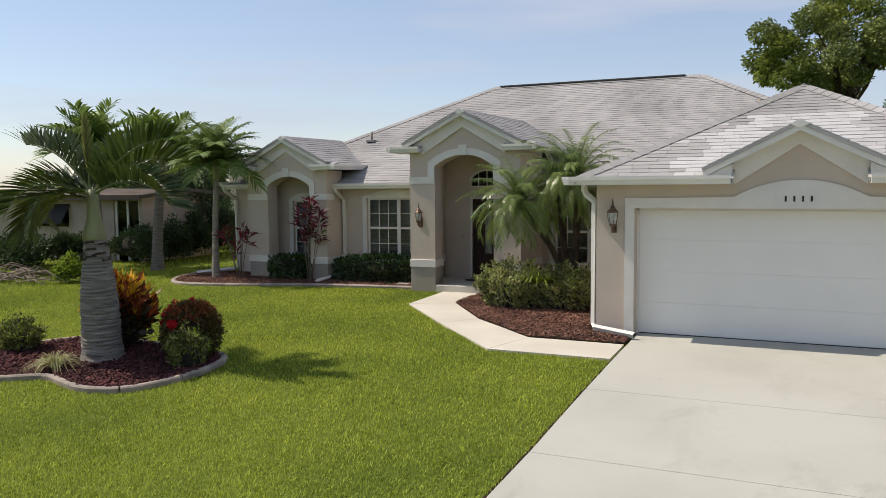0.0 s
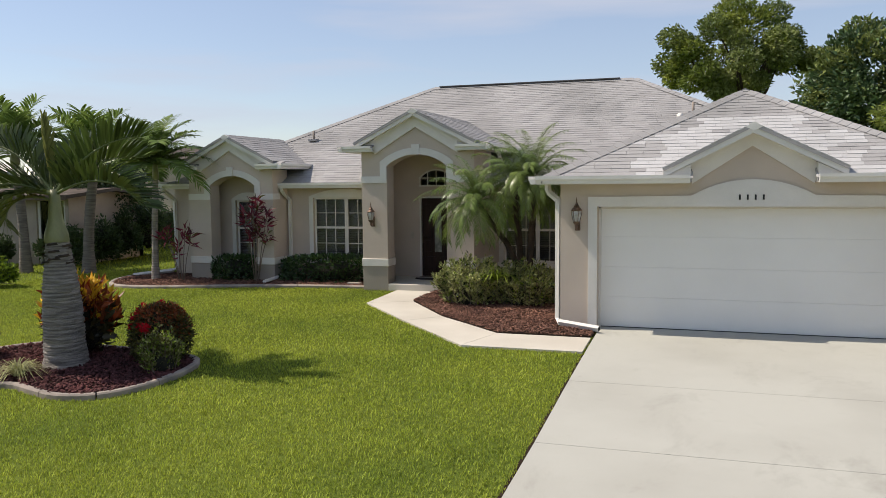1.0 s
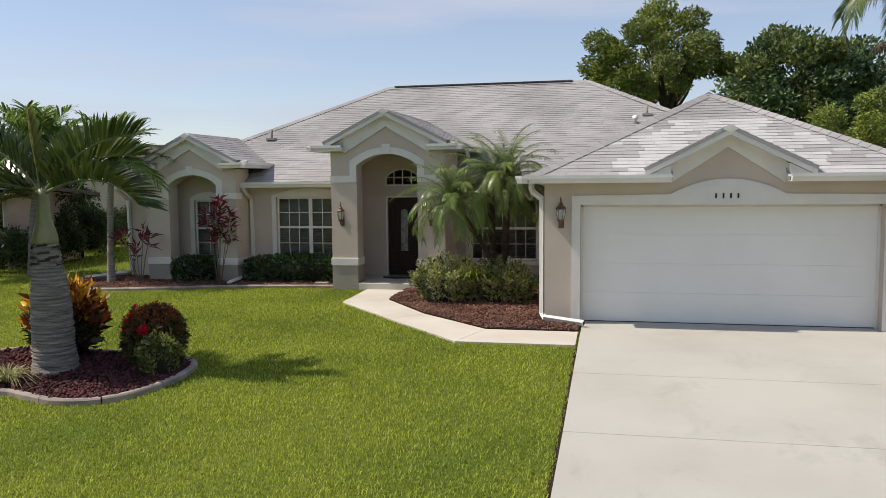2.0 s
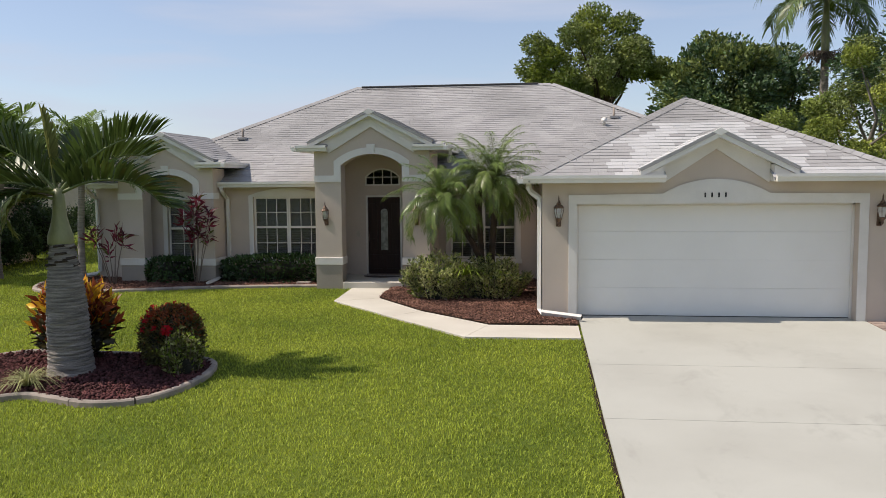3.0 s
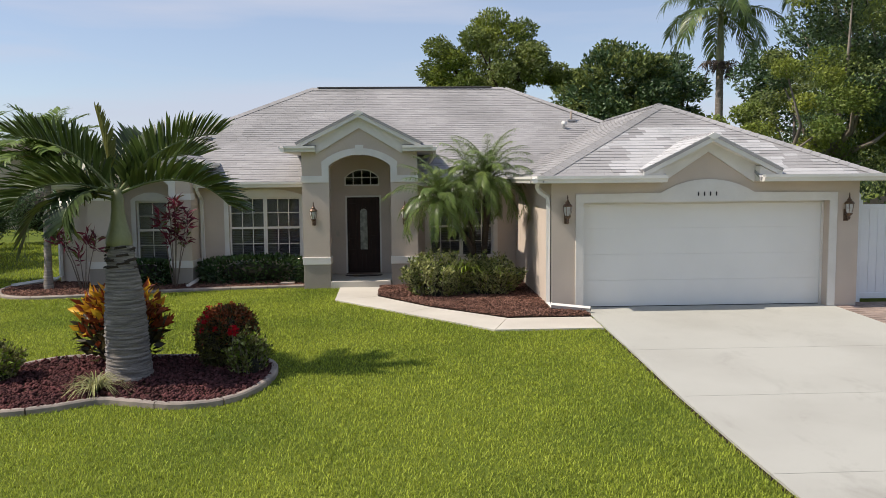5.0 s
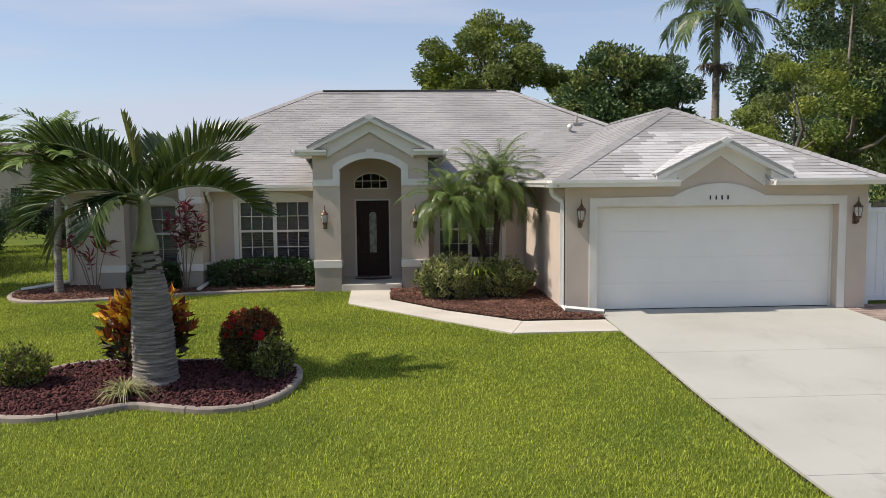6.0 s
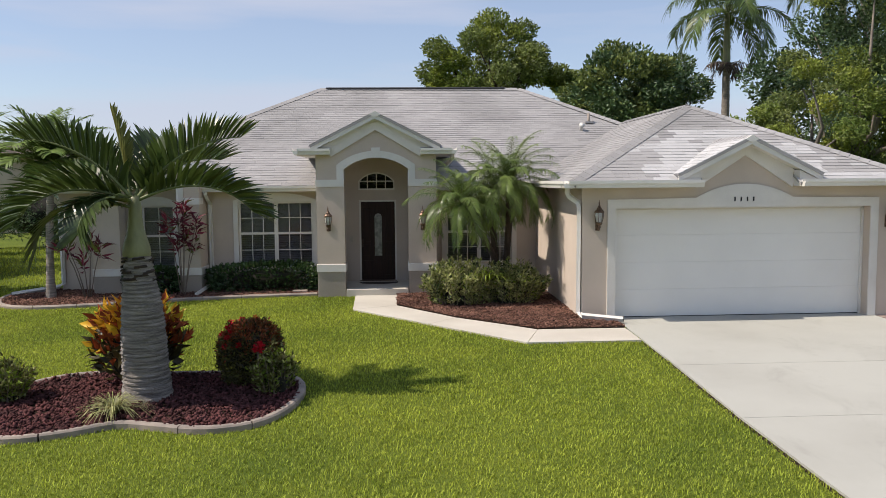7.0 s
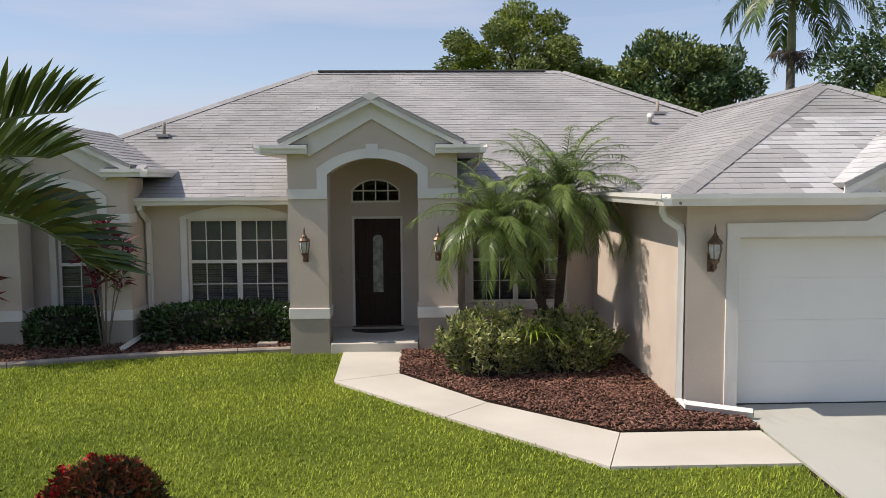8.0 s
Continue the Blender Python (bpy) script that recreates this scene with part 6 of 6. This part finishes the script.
for x, y, rx, rz, m, lab in ((-21.8, 16.6, 1.1, 0.75, LEAF_SHRUB, "dark rounded shrub by the neighbouring house"), (-23.6, 18.0, 1.3, 0.8, LEAF_SHRUB, "dark rounded shrub by the neighbouring house"), (-20.1, 19.6, 1.0, 0.9, LEAF_SHRUB, "dark shrub against the neighbouring wall"),
                             (-18.6, 15.7, 0.55, 0.52, LEAF_BRIGHT, "bright yellow-green shrub on the side lawn"), (-20.1, 22.4, 0.8, 1.25, LEAF_SHRUB, "dark tall shrub on the side lawn"), (-20.9, 24.6, 1.1, 1.4, LEAF_SHRUB, "dark tall shrub on the side lawn"), (-20.2, 31.4, 1.5, 1.1, LEAF_SHRUB, "dark shrub beyond the side lawn"),
                             (-22.2, 27.0, 1.5, 1.1, LEAF_SHRUB, "dark tall shrub on the side lawn"), (-23.8, 30.5, 1.8, 1.3, LEAF_SHRUB, "dark tall shrub on the side lawn"), (-25.5, 16.8, 1.4, 0.8, LEAF_SHRUB, "dark rounded shrub by the neighbouring house"),
                             (-19.9, 21.1, 0.75, 1.0, LEAF_SHRUB, "dark shrub against the neighbouring wall"), (-20.0, 23.6, 0.95, 1.35, LEAF_SHRUB, "dark tall shrub on the side lawn"), (-22.9, 19.4, 0.9, 0.8, LEAF_SHRUB, "dark shrub against the neighbouring wall"),
                             (-17.4, 34.5, 2.0, 1.0, LEAF_SHRUB, "dark shrub beyond the side lawn"), (-22.5, 34.0, 2.6, 1.9, LEAF_MANGO, "dense dark shrub at the back of the lawn")):
    shrub("shrub", (x, y, rz * 0.7), (rx, rx * 0.8, rz), int(3200 * rx + 1500), 0.11, 0.055, [m, LEAF_SHRUB], [0.8, 0.2], lab, boxy=2.0, twig=False, clumps=int(10 + 8 * rx))

brush = thing("brush_pile", -20.3, 15.3, 0.0, "pile of dry grey cut branches on the side lawn", "branches")
for _ in range(70):
    a, x, y = rng.uniform(0, math.pi), -20.3 + rng.normal(0, 0.75), 15.3 + rng.normal(0, 0.3)
    l, h = rng.uniform(0.4, 1.0), abs(rng.normal(0.1, 0.12))
    pipe("branch", [(x - l * math.cos(a), y - l * 0.5 * math.sin(a), h * 0.4), (x, y, h + 0.06), (x + l * math.cos(a), y + l * 0.5 * math.sin(a), h * 0.7)], [0.012, 0.016, 0.006], STEM, brush, sides=5)

# ---- trees behind ----
tree(-22.2, 23.6, 0, 1.4, (-22.2, 23.4, 2.3), (1.9, 1.4, 1.5), 26, 9000, 0.13, [LEAF_SHRUB], "dark leafy small tree between the houses", 0.12, DARKBARK, 21, clump_r=0.36)
tree(-24.6, 27.5, 0, 1.6, (-24.6, 27.0, 3.0), (2.2, 1.6, 1.8), 24, 8000, 0.16, [LEAF_MANGO], "dark leafy tree beyond the side lawn", 0.14, DARKBARK, 22, clump_r=0.36)
tree(1.9, 70, 0, 7.5, (1.5, 70, 12.9), (5.6, 4.5, 3.9), 44, 30000, 0.32, [LEAF_TREE, LEAF_TREE, LEAF_LIME], "large spreading green tree with open gaps behind the house", 0.5, DARKBARK, 3, (0.5, 0), clump_r=0.25)
tree(8.2, 70, 0, 7.5, (8.5, 70, 11.8), (2.3, 2.3, 2.1), 12, 6000, 0.32, [LEAF_TREE, LEAF_TREE, LEAF_LIME], "lower green tree behind the house", 0.35, DARKBARK, 5, clump_r=0.36)
tree(9.2, 55, 0, 3.5, (9.1, 55, 6.8), (4.4, 4.2, 5.0), 60, 34000, 0.34, [LEAF_MANGO, LEAF_MANGO, LEAF_TREE], "dense dark green rounded tree behind the house", 0.45, DARKBARK, 7, clump_r=0.28)
tree(13.2, 58, 0, 3.5, (13.2, 58, 7.3), (3.0, 3.2, 4.8), 36, 18000, 0.34, [LEAF_MANGO, LEAF_MANGO, LEAF_TREE], "dense dark green rounded tree behind the house", 0.45, DARKBARK, 8, clump_r=0.30)
tree(6.6, 23.5, 0, 2.6, (5.8, 23.2, 4.3), (2.5, 2.2, 2.3), 26, 17000, 0.12, [LEAF_LIME, LEAF_LIME, LEAF_TREE], "sunlit yellow-green tree with pale leaning limbs", 0.26, BARK, 9, (-0.5, 0), clump_r=0.20)
tree(9.0, 25.0, 0, 3.2, (8.7, 25.0, 6.2), (2.6, 2.4, 4.0), 30, 21000, 0.13, [LEAF_LIME, LEAF_TREE, LEAF_MANGO], "tall leafy yellow-green tree with pale limbs beside the garage", 0.34, BARK, 10, (-0.6, 0), clump_r=0.19)
tree(11.5, 26.0, 0, 3.6, (11.0, 26.0, 7.2), (3.2, 2.8, 5.0), 46, 30000, 0.16, [LEAF_MANGO, LEAF_SHRUB, LEAF_TREE], "tall dark green tree behind the fence", 0.3, BARK, 12, (0.4, 0), clump_r=0.23)
tree(15.0, 36.0, 0, 3.6, (15.0, 36.0, 6.0), (5.0, 4.0, 5.0), 36, 18000, 0.22, [LEAF_MANGO, LEAF_SHRUB], "dark leafy tree behind the fence", 0.26, BARK, 11, clump_r=0.28)
shrub("shrub", (7.2, 19.5, 1.2), (1.8, 1.2, 1.3), 3200, 0.13, 0.06, [LEAF_SHRUB, LEAF_TREE], [0.5, 0.5], "dark shrub behind the white fence", twig=False)


def royal(x, y, z0, h, label, n=15, L=4.0, shaft=2.85):
    """A tall palm: slim grey trunk, long green crownshaft with a tuft of spent flower stalks at its foot, arching fronds."""
    root = thing("royal_palm", x, y, z0, label, "palm")
    trunk_rings("trunk", [(x, y, z0 - 0.1), (x, y, z0 + h * 0.5), (x, y, z0 + h)], [0.25, 0.24, 0.20], PALMBARK, root, 14, 0.3, 0.01)
    bm = bmesh.new()
    lathe(bm, [(0.20, z0 + h - 0.1), (0.22, z0 + h + 0.15), (0.19, z0 + h + shaft * 0.5), (0.13, z0 + h + shaft)], x, y, 12)
    part("crownshaft", bm, SHAFT, root, smooth=True)
    for i in range(n):
        az = i * 2.39996 + 0.4
        el = -0.3 + 1.5 * (i + 0.5) / n
        frond(root, (x, y, z0 + h + shaft - 0.1), az, el, L * rng.uniform(0.85, 1.1), 1.8, 70, 0.95, 0.07, 0.2, FROND_ROYAL, 0.85, rachis=0.045, wild=0.16)
    for i in range(9):
        az = i * 0.7
        frond(root, (x, y, z0 + h - 0.1), az, rng.uniform(-0.5, 0.5), rng.uniform(0.8, 1.5), 1.2, 26, 0.5, 0.05, 0.2, DARKBARK, 1.0, "flower_stalk", 0.02, wild=0.35)
    return root


royal(12.05, 44.1, 0.0, 9.35, "tall royal palm with a smooth grey trunk", 13, 4.5)
royal(20.5, 47.0, 0.0, 12.2, "taller royal palm with drooping fronds")

# far woods round the horizon
def far_woods(name, cx, cy, n, spread, height, seed):
    r0 = np.random.default_rng(seed)
    base = np.stack([cx + r0.uniform(-1, 1, n) * spread[0], cy + r0.uniform(-1, 1, n) * spread[1], np.zeros(n)], 1)
    top = height * (0.75 + 0.25 * np.sin(base[:, 0] * 0.23 + seed) * np.sin(base[:, 0] * 0.071 + 1))
    base[:, 2] = top * np.sqrt(r0.random(n))
    axis = ball_dirs(n) + [0, -0.3, 0.2]
    ob = leaf_mesh(name, base, axis, r0.uniform(0.5, 1.1, n), r0.uniform(0.3, 0.6, n), [LEAF_SHRUB, LEAF_TREE], None, r0.integers(0, 2, n), kind="stuff", label="dark green woods far beyond the lawns, rear belt added unseen")
    return tagged(ob, category="woods")


far_woods("woods", -50, 85, 14000, (55, 4), 4.6, 2)
far_woods("woods", 70, 85, 9000, (55, 4), 7.0, 4)
# unseen belt behind the camera, added to darken what the window panes reflect
far_woods("woods", -5, -42, 16000, (70, 4), 6.0, 6)

# ---- shingles nearest to the walk, piece by piece ----
for verts, faces, fresh in single_tabs:
    o = sum(verts, Vector()) / len(verts)
    ob = raw("shingle", [p - o for p in verts], faces, SHINGLE_NEW if fresh else SHINGLE)
    ob.location = o
    under(ob, roof)
# ---- pavers beside the driveway ----
paving = thing("paving", 3.6, 12, -0.1, "brown concrete pavers beside the driveway", "paving", kind="structure")
bm = bmesh.new()
add_box(bm, -0.098, 0.098, -0.098, 0.098, -0.05, 0.0, 0.006)
stone = part("paver", bm, PAVER)
for i in range(13):
    for j in range(21):
        ob = stone if (i, j) == (0, 0) else new("paver", stone.data)
        x, y = 2.75 + i * 0.203, 10.0 + j * 0.203
        ob.location = (x, y, ground_z(y) + 0.012)
        under(ob, paving)
